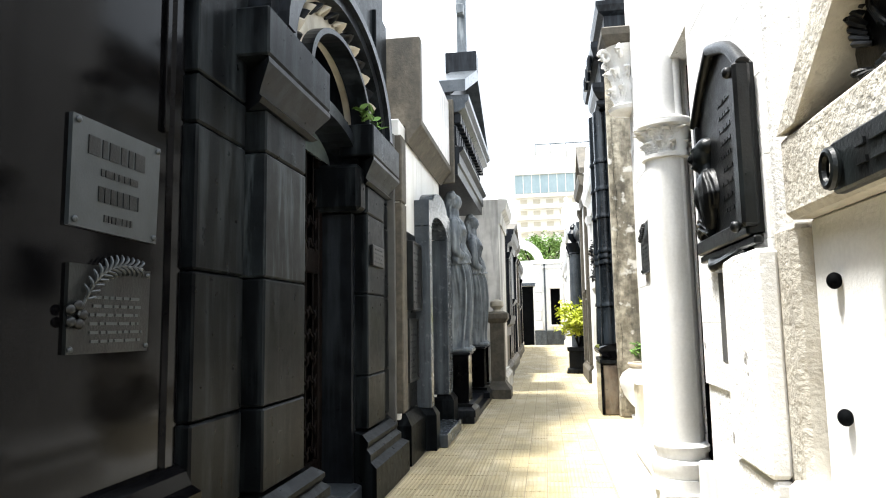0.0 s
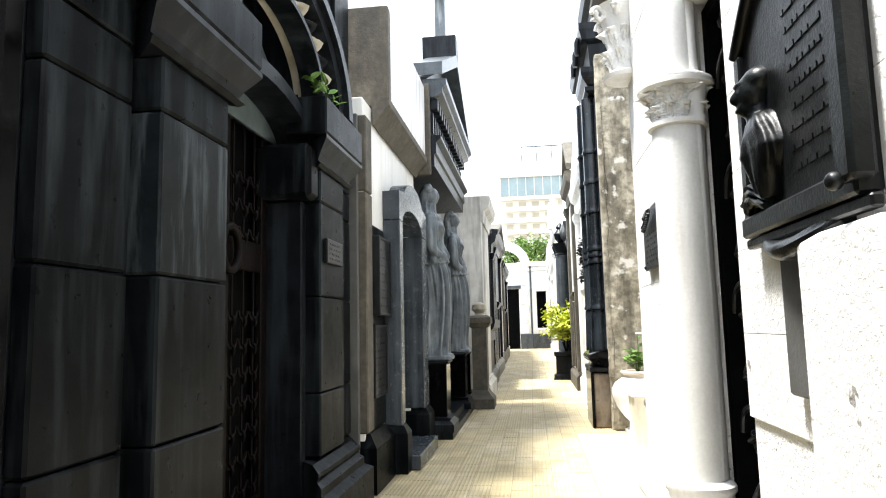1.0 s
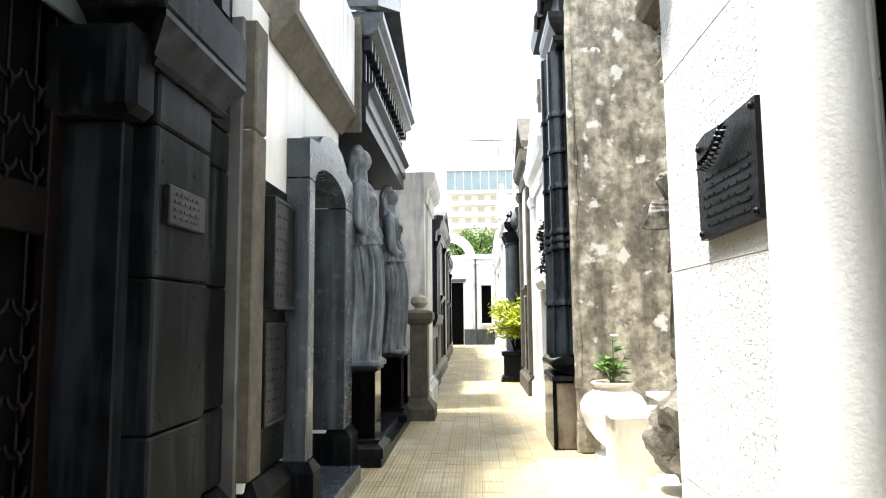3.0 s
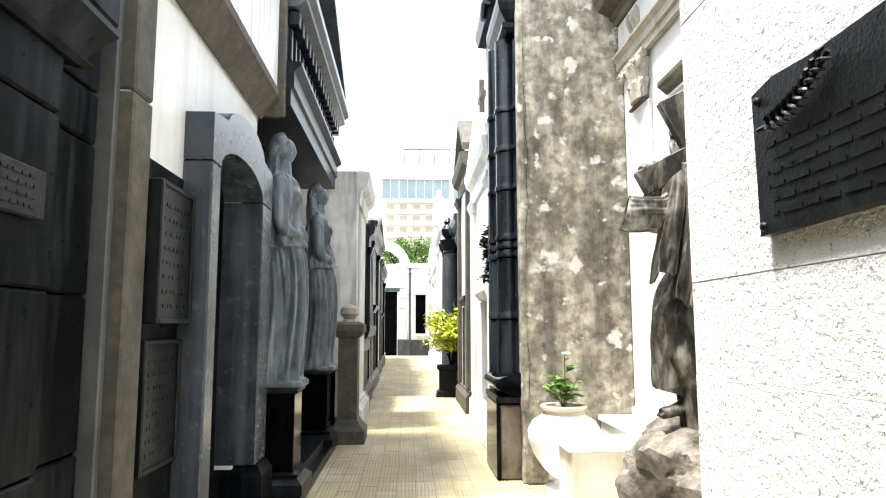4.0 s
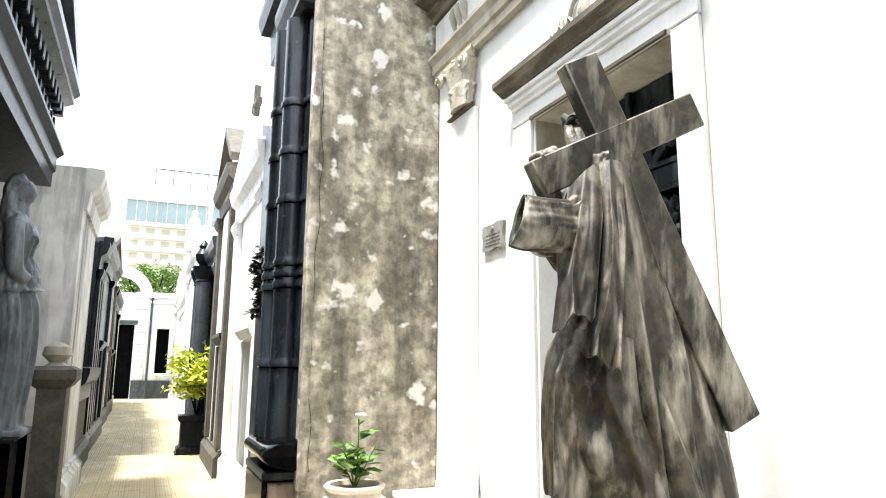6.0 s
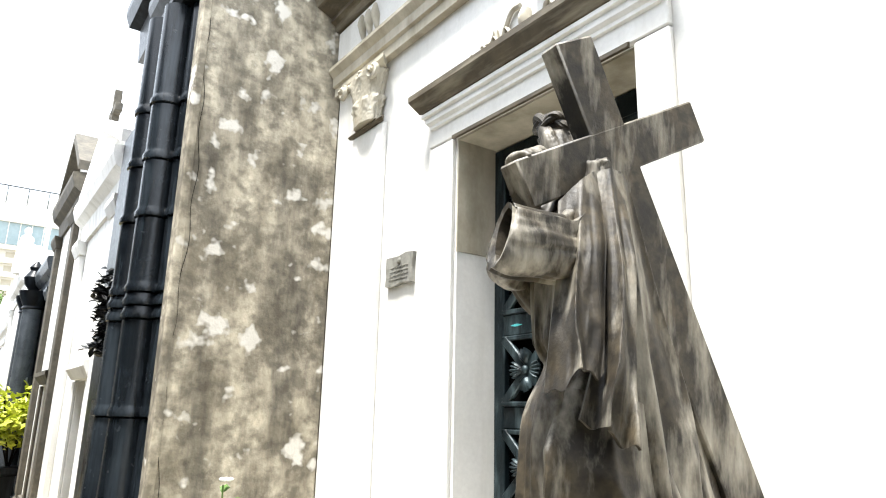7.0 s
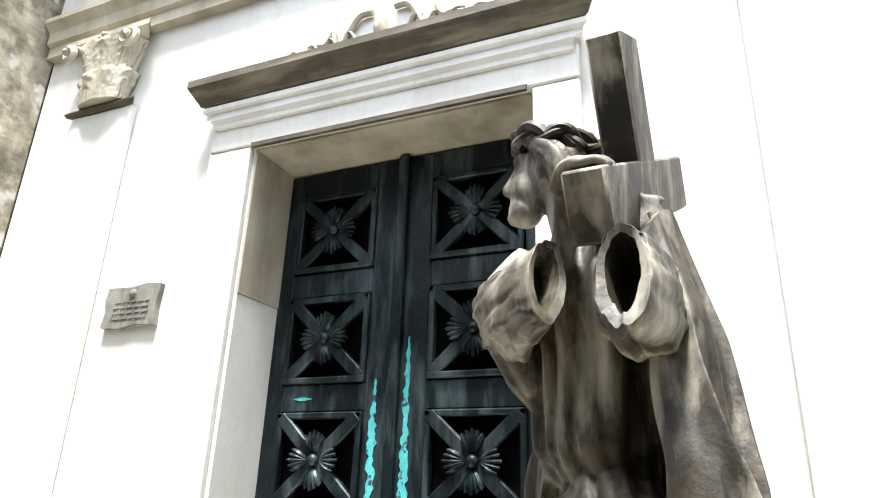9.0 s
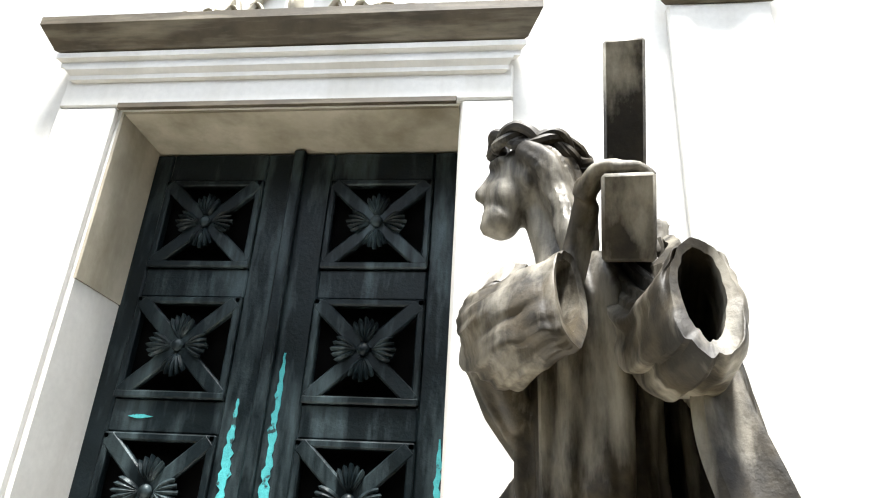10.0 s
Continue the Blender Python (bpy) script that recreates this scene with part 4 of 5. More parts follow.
part("bottom_ornament", limb([((bx - .02, 2.6, 1.77), .02, .02), ((bx - .05, 2.87, 1.725), .045, .03), ((bx - .02, 3.12, 1.77), .02, .02)], 16, 16, 6, .2), BRONZE, pl, smooth=True)
corb = thing("stone_corbel", (.9, 2.6, 1.0), "white stone corbel block under the bronze plaque", "corbel")
part("block", box(.825, .905, 2.36, 2.78, 1.0, 1.745, .02), DRESSED, corb)
part("bracket", box(.862, .905, 2.79, 3.0, 1.33, 1.76, .015), GREYSTRIP, corb, "grey stone bracket beside the block")
part("foot_stone", box(.84, .905, 2.36, 2.78, .845, .995, .015), DRESSED, corb)

# small bronze plaque on the rough wall
wp = thing("bronze_plaque", (.93, 5.2, 1.86), "black bronze plaque with a palm frond and raised lines", "plaque")
part("plate", slab([(4.93, 1.878), (5.45, 1.868), (5.458, 2.235), (5.36, 2.252), (5.2, 2.242), (4.92, 2.248)], .898, .932), BRONZE, wp)
for k in range(6):
    bars(.898, -1, 4.97, 5.41, 1.9 + .034 * k, 1.931 + .034 * k, 1, 60 + k, .003, parent=wp, mat=BRONZE)
for y, z in ((4.95, 2.225), (4.95, 1.9), (5.43, 1.89), (5.43, 2.21)):
    part("bolt", ball((.896, y, z), .01, .013, .013, 10), BRONZE, wp, smooth=True)


def frond(x, out, a, b, bend, n, size, mat, parent):
    """A palm frond in relief from a to b (y, z)."""
    a, b = Vector(a), Vector(b)
    nrm = Vector((-(b - a).y, (b - a).x)).normalized() * bend
    spine = []
    for i in range(n + 1):
        u = i / n
        p = a.lerp(b, u) + nrm * math.sin(math.pi * u)
        spine.append(p)
    fr = part("palm_frond", rod([(x + out * .014, p.x, p.y) for p in spine[::2]], .006), mat, parent, smooth=True)
    for i in range(2, n):
        d = (spine[i + 1] - spine[i - 1]).normalized()
        for s in (-1, 1):
            q = (d * .75 + Vector((-d.y, d.x)) * s * .7).normalized() * size * (1 - .55 * abs(i / n - .45))
            p = spine[i]
            part("frond_leaf", limb([((x + out * .014, p.x, p.y), .005, .004), ((x + out * .028, p.x + q.x * .5, p.y + q.y * .5), .009, .006), ((x + out * .012, p.x + q.x, p.y + q.y), .003, .003)], 5, 6), mat, fr, smooth=True)


frond(.898, -1, (5.41, 2.13), (5.12, 2.215), .03, 12, .04, BRONZE, wp)

# grey stone doorway beside it
gd = thing("grey_stone_doorway", (.9, 1.7, 0), "rough grey stone doorway with a gable, and a white metal door", "doorway")
part("wall", box(1.04, 2.3, -3, 2.41, 0, 5.4), PLASTER, gd)
part("jamb", box(.9, 1.04, 2.235, 2.405, .02, 1.81, .02), ROUGHSTONE, gd)
part("jamb", box(.9, 1.04, .8, 1.1, .02, 1.81, .02), ROUGHSTONE, gd)
part("lintel", box(.89, 1.04, .75, 2.25, 1.815, 2.08, .02), ROUGHSTONE, gd)
part("gable_rake", slab([(2.24, 2.083), (2.09, 2.083), (1.5, 2.5), (1.5, 2.68)], .88, 1.04), ROUGHSTONE, gd)
part("gable_rake", slab([(.76, 2.083), (.91, 2.083), (1.498, 2.5), (1.498, 2.68)], .88, 1.04), ROUGHSTONE, gd)
part("door_leaf", box(.96, 1.0, 1.1, 2.235, .02, 1.815), PLASTER, gd, "plain white-painted door leaf")
for z in (1.615, 1.238):
    part("knob", ball((.945, 2.06, z), .02, .024, .024, 12), IRON, gd, smooth=True)
part("stone_sill", box(.84, 1.04, .8, 2.25, 0, 1.03, .02), PLASTER, gd)
gp = thing("bronze_name_plaque", (.87, 1.4, 1.82), "dark bronze plaque with rounded ends on the stone lintel", "plaque")
part("plate", box(.855, .888, 1.0, 1.8, 1.815, 1.945, .03), BRONZE, gp)
bars(.855, -1, 1.1, 1.7, 1.84, 1.925, 2, 9, .007, parent=gp, mat=BRONZE)
part("ring", rod([(.84, 1.77 + .035 * math.cos(a), 1.875 + .042 * math.sin(a)) for a in [i * .63 for i in range(11)]], .013, 8), BRONZE, gp, smooth=True)
wr = thing("bronze_relief_wreath", (1.02, 1.68, 2.1), "dark bronze shield with a wreath in relief in the stone gable", "wreath")
part("shield", slab([(1.86, 2.1), (1.52, 2.1), (1.5, 2.2), (1.54, 2.38), (1.68, 2.42), (1.84, 2.3), (1.88, 2.2)], .97, 1.042), BRONZE, wr)
for k in range(26):
    a = k * .2417 * math.pi
    r = .09 + .07 * (k % 4) / 4
    p = Vector((.965, 1.69 + r * math.cos(a) * 1.15, 2.24 + r * math.sin(a)))
    part("wreath_leaf", limb([(p, .012, .008), (p + Vector((-.025, .024 * math.cos(a + 1), .024 * math.sin(a + 1))), .02, .011), (p + Vector((-.012, .055 * math.cos(a + 1), .055 * math.sin(a + 1))), .005, .004)], 6, 8), BRONZE, wr, smooth=True)
for k in range(4):
    part("ribbon_line", rod([(.962, 1.64 + .03 * k, 2.16 + .02 * k), (.955, 1.7 + .02 * k, 2.22 + .02 * k), (.962, 1.76, 2.27 + .015 * k)], .006), BRONZE, wr, smooth=True)

# ---- black mausoleum with clustered columns ----
bk = thing("black_column_mausoleum", (1.3, 12.19, 0), "black granite mausoleum with clustered ringed columns", "mausoleum")
part("wall", box(1.62, 4.2, 11.25, 13.69, 0, 6.0), BLACKSTONE, bk)
part("pedestal", box(1.03, 1.62, 11.27, 12.19, .01, .8, .015), REDMARBLE, bk, "brown mottled marble pedestal")
part("pedestal_edge", box(.985, 1.03, 11.25, 12.21, .01, .82, .01), POLISHED, bk)
part("base_slab", box(.98, 1.64, 11.24, 12.23, .825, .9, .02), BLACKSTONE, bk)
part("base_roll", limb([((1.3, 11.19, 1.03), .31, .1), ((1.3, 11.23, 1.03), .34, .135), ((1.3, 12.25, 1.03), .34, .135)], 10, 24), POLISHED, bk, "polished black rolled base", True)
for cx, cy, r in ((1.37, 11.42, .135), (1.19, 11.6, .135), (1.13, 11.9, .13)):
    zs = [1.12]
    prof = [(r * 1.1, 1.12), (r * 1.1, 1.16)]
    for z in (1.75, 2.46, 2.56, 2.66, 3.25, 3.72, 4.2):
        prof += [(r, z - .012), (r * .9, z - .006), (r * 1.1, z + .004), (r * 1.13, z + .035), (r * 1.02, z + .07), (r, z + .09)]
    prof += [(r, 5.1)]
    part("column_shaft", lathe(prof, cx, cy, 20), COLUMNSTONE, bk, smooth=True)
part("capital", collar(1.16, 1.62, 11.29, 12.19, [(0, 5.1), (.06, 5.14), (.06, 5.2), (.01, 5.22), (.1, 5.34), (.12, 5.42), (.12, 5.5)]), BLACKSTONE, bk)
part("entablature", collar(1.2, 4.0, 11.29, 13.59, [(0, 5.505), (.02, 5.9), (.12, 5.95), (.16, 6.1), (.16, 6.2), (0, 6.22)]), BLACKSTONE, bk)
part("attic", collar(1.3, 3.6, 11.39, 12.59, [(0, 6.225), (0, 6.75), (.1, 6.8), (.14, 6.9), (.14, 6.98), (0, 7.0)]), BLACKSTONE, bk)
for y in (11.44, 11.94, 12.44):
    part("bracket", limb([((1.2, y, 5.95), .05, .06), ((1.05, y, 6.05), .06, .07), ((1.02, y, 5.8), .04, .05)], 8, 8), BLACKSTONE, bk)
part("door_pilaster", join(box(1.13, 1.62, 12.31, 12.55, 1.9, 5.4)), PLASTER, bk, "white-painted door pilaster")
part("door_pilaster", box(1.09, 1.62, 12.29, 12.69, .02, 1.88), POLISHED, bk, "polished black lower pilaster")
# panel with the doorway's shade put into its colour
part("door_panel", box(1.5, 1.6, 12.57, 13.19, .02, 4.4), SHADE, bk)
part("door_pilaster", box(1.2, 1.62, 13.19, 13.67, .22, 4.6), BLACKSTONE, bk)
part("door_head", box(1.25, 1.62, 12.55, 13.19, 4.4, 4.8), PLASTER, bk)
part("threshold", box(1.08, 1.62, 12.27, 13.69, .01, .2), MARBLE, bk)
gar = thing("bronze_garland", (1.1, 12.5, 2.3), "dark bronze garland of leaves hung on the tomb front", "garland")
part("stem", rod([(1.14, 12.5, 3.05), (1.08, 12.5, 2.8), (1.1, 12.5, 2.3)], .02), BRONZE, gar)
foliage("leaves", [((1.07 + .015 * math.sin(i), 12.48, 2.3 + .1 * i), .1) for i in range(7)], 260, .1, BRONZE, gar, 4)


def tomb_front(name, x, out, y0, y1, h, wall_mat, trim_mat, label, door_y=None, pediment=0.0, pilasters=True, depth=2.6, cross=False, door_h=2.1):
    """A further mausoleum along the alley: plinth, wall, doorway, pilasters, cornice and gable."""
    t = thing(name, (x, (y0 + y1) / 2, 0), label, "mausoleum", "mausoleums along the alley")
    lo, hi = sorted((x, x - out * depth))
    c = (y0 + y1) / 2 if door_y is None else door_y
    if door_y is False:
        part("wall", box(lo, hi, y0, y1, 0, h), wall_mat, t)
    else:
        back = sorted((x - out * .22, x - out * depth))
        part("wall", join(box(lo, hi, y0, c - .45, 0, h), box(lo, hi, c + .45, y1, 0, h), box(lo, hi, c - .45, c + .45, door_h, h, 0), box(back[0], back[1], c - .45, c + .45, 0, door_h, 0)), wall_mat, t)
        a = sorted((x - out * .17, x - out * .22))
        part("door_leaf", box(a[0], a[1], c - .44, c + .44, .02, door_h - .01), IRON, t, "dark metal door leaf")
        part("door_surround", join(moulding(x, out, c - .6, c + .6, [(0, door_h + .02), (.05, door_h + .02), (.12, door_h + .14), (.12, door_h + .2), (0, door_h + .22)]), box(*sorted((x, x + out * .04)), c - .6, c - .45, .3, door_h), box(*sorted((x, x + out * .04)), c + .45, c + .6, .3, door_h)), trim_mat, t)
    part("plinth", moulding(x, out, y0, y1, [(0, 0), (.12, 0), (.12, .3), (.05, .38), (.05, .42), (0, .43)], False), trim_mat, t)
    part("cornice", moulding(x, out, y0 + .05, y1 - .05, [(0, h - .55), (.04, h - .55), (.06, h - .3), (.16, h - .22), (.2, h - .08), (.2, h), (0, h + .02)], False), trim_mat, t)
    if pilasters:
        for yy in (y0 + .12, y1 - .42):
            part("pilaster", box(*sorted((x, x + out * .08)), yy, yy + .3, .43, h - .75), trim_mat, t)
            part("pilaster_capital", moulding(x, out, yy, yy + .3, [(0, h - .75), (.09, h - .75), (.14, h - .62), (.14, h - .56), (0, h - .555)]), trim_mat, t)
    if pediment:
        m = (y0 + y1) / 2
        part("gable", slab([(y0, h + .02), (y1, h + .02), (m, h + pediment)], lo + .05, hi - .05), wall_mat, t)
        part("gable_cornice", join(*[slab([(ya, h + .03), (ya, h + .18), (m, h + pediment + .16), (m, h + pediment)], *sorted((x - out * .3, x + out * .15))) for ya in (y0, y1)]), trim_mat, t)
    if cross:
        m, zt = (y0 + y1) / 2, h + pediment
        xc = x - out * .4
        part("roof_cross", join(box(xc - .06, xc + .06, m - .06, m + .06, zt - .1, zt + 1.1), box(xc - .06, xc + .06, m - .32, m + .32, zt + .62, zt + .76)), trim_mat, t)
    return t


tomb_front("white_mausoleum", 1.32, -1, 13.75, 16.9, 4.6, PLASTER, PLASTER, "white plastered mausoleum with a dark narrow doorway", 15.0, .7)
tomb_front("white_mausoleum", 1.25, -1, 16.95, 19.6, 5.2, MARBLE, LIMESTONE, "white marble mausoleum with stepped cornice and roof cross", 18.0, .9, cross=True)
tomb_front("dark_mausoleum", 1.3, -1, 19.65, 22.4, 4.4, BLACKSTONE, GREYGRANITE, "dark granite mausoleum with blue-grey columns", 21.4)
tomb_front("white_mausoleum", 1.4, -1, 22.45, 26.2, 4.2, PLASTER, MARBLE, "low white mausoleum behind the planter", None, .8)
tomb_front("pale_mausoleum", 1.25, -1, 26.25, 31, 5.2, MARBLE, PLASTER, "tall pale mausoleum with a gable", None, 1.0, cross=True)
tomb_front("white_mausoleum", 1.3, -1, 31.05, 37, 4.4, PLASTER, PLASTER, "white plastered mausoleum near the end of the alley", None, .6)
tomb_front("pale_mausoleum", 1.35, -1, 37.05, 43.5, 5.0, MARBLE, OLDWALL, "pale stained mausoleum at the end of the alley", None)
for y in (21.3, 22.1):
    t = thing("round_column", (1.12, y, 0), "blue-grey granite round column before the dark mausoleum", "column", "columns of the dark mausoleum")
    part("column_shaft", lathe([(.19, .5), (.17, 3.6)], 1.12, y, 24), GREYGRANITE, t, smooth=True)
    part("column_base", lathe([(.26, 0), (.26, .3), (.23, .34), (.25, .4), (.2, .5)], 1.12, y, 24), BLACKSTONE, t, smooth=True)
    part("capital", lathe([(.17, 3.6), (.2, 3.62), (.18, 3.66), (.26, 3.85), (.28, 3.95)], 1.12, y, 24), BLACKSTONE, t, smooth=True)
fin = thing("black_urn_finial", (1.12, 22.1, 3.95), "black urn finial standing on a column", "finial")
part("urn_body", lathe([(.12, 3.95), (.06, 4.05), (.17, 4.2), (.2, 4.35), (.1, 4.5), (.13, 4.56), (.03, 4.7)], 1.12, 22.1, 20), BLACKSTONE, fin, smooth=True)
for x, y, z, h in ((1.1, 27.2, 5.22, 1.3), (1.15, 33.5, 4.42, 1.2)):
    tagged(part("roof_statue", join(limb([((x, y, z), .22, .22), ((x, y, z + .5 * h), .19, .17), ((x, y, z + .78 * h), .15, .12), ((x, y, z + .84 * h), .05, .05)], 24, 32, 8, .12, 3), ball((x, y, z + .92 * h), .09, .1, .12)), MARBLE, smooth=True), "small pale stone statue standing on a tomb cornice", "statue")

# planter with the yellow bush
pt = thing("stone_planter", (1.02, 20.4, 0), "dark stone planter box by the tomb wall", "planter")
part("planter_box", collar(.78, 1.2, 20.18, 20.62, [(.06, 0), (.06, .12), (0, .16), (0, .62), (.05, .66), (.05, .76), (0, .77)]), BLACKSTONE, pt)
part("planter_foot", box(.7, 1.27, 20.1, 20.7, -.005, .03), GRANITE, pt)
bush = thing("yellow_bush", (1.08, 20.4, .77), "bright yellow-green leafy bush in the planter", "bush")
for k in range(6):
    part("branch", rod([(1.08, 20.4, .7), (1.08 + .15 * math.cos(k), 20.4 + .15 * math.sin(k), 1.2), (1.08 + .35 * math.cos(k), 20.4 + .3 * math.sin(k), 1.6 + .08 * k)], .015), RUST, bush)
rnd = random.Random(9)
foliage("leaves", [((1.05 + rnd.uniform(-.42, .3), 20.35 + rnd.uniform(-.4, .4), rnd.uniform(1.2, 2.0)), .26) for _ in range(16)], 1300, .14, LEAFY, bush, 6)
tuft = thing("wall_plant", (2.1, 11.3, 5.63), "green fern growing on top of the pier", "plant")
foliage("leaves", [((1.95 + .1 * i, 11.25, 5.68 + .04 * (i % 2)), .18) for i in range(4)], 220, .12, LEAFY, tuft, 8)

# ---- end of the alley ----
end = thing("end_building", (0, 45.4, 0), "white chapel front closing the alley, with an arch, door and window", "building")
part("wall", join(box(-6, -1.55, 45, 50, 0, 5.6), box(-.65, .48, 45, 50, 0, 5.6), box(1.1, 7, 45, 50, 0, 5.6), box(-1.55, -.65, 45, 50, 3.9, 5.6, 0), box(.48, 1.1, 45, 50, 3.7, 5.6, 0), box(.48, 1.1, 45, 50, 0, 1.3, 0)), PLASTER, end)
part("base", box(-.62, 7, 44.9, 45.02, 0, .95), GREYGRANITE, end)
part("door_leaf", box(-1.55, -.65, 45.3, 45.4, 0, 3.9), IRON, end)
part("door_hood", box(-1.75, -.5, 44.7, 45.0, 3.9, 4.1), GREYGRANITE, end)
part("window_pane", box(.48, 1.1, 45.3, 45.4, 1.3, 3.7), IRON, end)
part("window_sill", box(.4, 1.2, 44.8, 45.0, 1.2, 1.32), PLASTER, end)
part("window_hood", box(.38, 1.2, 44.85, 45.0, 3.72, 3.9), PLASTER, end)
ab = band(0, 5.3, 1.2, 1.75, -.3, .3, 0, 180)
ab.transform(Matrix.Translation((-1.6, 45.2, 0)) @ Matrix.Rotation(radians(90), 4, 'Z'))
part("arch", ab, PLASTER, end)
for k in range(7):
    part("quoin", box(-.6, -.05 - .12 * (k % 2), 44.9, 45, 1.0 + .62 * k, 1.58 + .62 * k, .02), PLASTER, end)
part("end_cornice", join(box(-.7, 7, 44.75, 45, 5.35, 5.62), box(-.7, 7, 44.85, 45, 5.05, 5.2)), MARBLE, end)
part("downpipe", rod([(-.02 + .15, 44.88, 0), (.13, 44.88, 5.6)], .06, 8), GREYGRANITE, end)
fe = structure("wall_end", join(box(-40, -6, 45, 47, 0, 4.5), box(7, 40, 45, 47, 0, 4.5)), PLASTER, "plain white boundary wall closing the cemetery", "wall")

tree = thing("tree", (-.2, 60, 0), "green tree crown showing over the chapel roof", "tree")
part("trunk", limb([((-.2, 60, 0), .35, .35), ((-.1, 60, 3.5), .28, .28), ((-.3, 60, 7), .16, .16)], 12, 12), RUST, tree, smooth=True)
for k in range(5):
    part("limb", limb([((-.2, 60, 4.5 + .3 * k), .14, .14), ((-.2 + 1.0 * math.cos(k * 1.3), 60 + math.sin(k * 1.3), 6.5), .09, .09), ((-.2 + 1.9 * math.cos(k * 1.3), 60 + 1.9 * math.sin(k * 1.3), 8), .03, .03)], 8, 8), RUST, tree, smooth=True)
rnd = random.Random(2)
foliage("crown", [((-.2 + rnd.uniform(-1.7, 1.7), 60 + rnd.uniform(-1.6, 1.6), rnd.uniform(6.2, 8.9)), .9) for _ in range(34)], 4200, .32, TREELEAF, tree, 3)

tower = thing("apartment_tower", (6, 175, 0), "tall pale apartment block with a blue glass storey", "building")
part("tower_wall", box(-4.5, 32, 176, 190, 0, 46), TOWERWALL, tower)
part("glass_storey", box(-4.3, 31, 174.2, 176, 36.6, 41.5), GLASS, tower, "blue-green glass storey")
for k in range(9):
    part("mullion", box(-4.3 + 2.2 * k, -4.15 + 2.2 * k, 174.1, 174.2, 36.6, 41.5, 0), TOWERWALL, tower)
part("roof_slab", box(-4.6, 33, 173.6, 190, 41.5, 42.6), TOWERWALL, tower)
for k in range(12):
    z = 3 + 3.0 * k - .4
    part("balcony", box(-4.4 if k % 2 else -3.6, 32, 174.4, 176, z, z + 1.1), TOWERWALL, tower)
    for j in range(6):
        part("window", box(-3 + 3.4 * j, -1.2 + 3.4 * j, 175.85, 176.02, z + 1.15, z + 2.6, 0), TOWERDARK, tower)
part("penthouse", box(-1, 30, 178, 188, 46, 48.6), TOWERWALL, tower)
part("roof_rail", join(box(1.4, 30, 177, 177.2, 50.2, 50.5, 0), *[box(1.4 + 4 * k, 1.6 + 4 * k, 177, 177.2, 46, 50.2, 0) for k in range(7)]), GREYGRANITE, tower)

tower.location += Vector((-2.6, 0, -1.5))

# ---- polished black mausoleum ----
AX = -1.64
pa = thing("polished_black_mausoleum", (AX, 1, 0), "polished black granite mausoleum with a rounded base moulding", "mausoleum")
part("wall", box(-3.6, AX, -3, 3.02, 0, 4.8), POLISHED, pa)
part("corner_strip", box(-1.8, AX + .02, 2.96, 3.08, .82, 4.8, .02), POLISHED, pa)
part("base_moulding", moulding(AX, 1, -3, 3.08, [(0, .5), (.16, .5), (.16, .62), (.12, .66), (.15, .7), (.15, .75), (.1, .78), (.07, .84), (.03, .87), (0, .88)], False), POLISHED, pa)
part("plinth", box(-1.8, AX + .2, -3, 3.08, 0, .5), POLISHED, pa)
part("panel_frame", join(box(AX, AX + .02, 1.6, 1.66, 1.05, 4.6), box(AX, AX + .02, 2.9, 2.94, 2.45, 4.6)), POLISHED, pa)
mp = thing("metal_plaque", (AX, 2.58, 1.9), "grey metal plaque with four bolts on the black granite", "plaque")
part("plate", slab([(2.283, 1.91), (2.855, 1.9), (2.872, 2.352), (2.283, 2.347)], AX, AX + .018), PEWTER, mp)
for y0, y1, z0, z1 in ((2.36, 2.8, 2.2, 2.29), (2.44, 2.72, 2.13, 2.165), (2.42, 2.72, 2.02, 2.095), (2.47, 2.68, 1.945, 1.98)):
    bars(AX + .018, 1, y0, y1, z0, z1, 1, int(y0 * 90), parent=mp, mat=BRONZE, fill=.42)
for y, z in ((2.31, 2.325), (2.845, 2.33), (2.31, 1.935), (2.83, 1.925)):
    part("bolt", ball((AX + .022, y, z), .011, .014, .014, 10), PEWTER, mp, smooth=True)
fp = thing("bronze_leaf_plaque", (AX, 2.56, 1.42), "dark metal plaque with a palm frond and raised lines", "plaque")
part("plate", slab([(2.3, 1.422), (2.815, 1.418), (2.825, 1.772), (2.3, 1.768)], AX, AX + .016), BRONZE, fp)
bars(AX + .016, 1, 2.42, 2.78, 1.45, 1.66, 6, 12, parent=fp, mat=PEWTER)
part("flower", join(*[ball((AX + .03, 2.33 + .038 * math.cos(a), 1.57 + .038 * math.sin(a)), .018, .022, .022, 8) for a in (0, 1.3, 2.6, 3.9, 5.2)]), BRONZE, fp, smooth=True)
frond(AX + .016, 1, (2.34, 1.57), (2.74, 1.775), .085, 14, .07, PEWTER, fp)
for y, z in ((2.8, 1.75), (2.8, 1.44), (2.32, 1.44)):
    part("bolt", ball((AX + .018, y, z), .011, .012, .012, 8), PEWTER, fp, smooth=True)

# ---- dark granite mausoleum with the arched door ----
gm = thing("arched_granite_mausoleum", (-1.6, 5.2, 0), "dark granite mausoleum with pilasters and a white-trimmed arch", "mausoleum")
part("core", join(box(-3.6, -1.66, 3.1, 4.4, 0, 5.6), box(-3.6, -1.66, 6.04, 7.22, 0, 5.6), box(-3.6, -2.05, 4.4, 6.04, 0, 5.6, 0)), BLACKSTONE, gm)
zs = [.57, 1.05, 1.8, 2.555, 2.82]


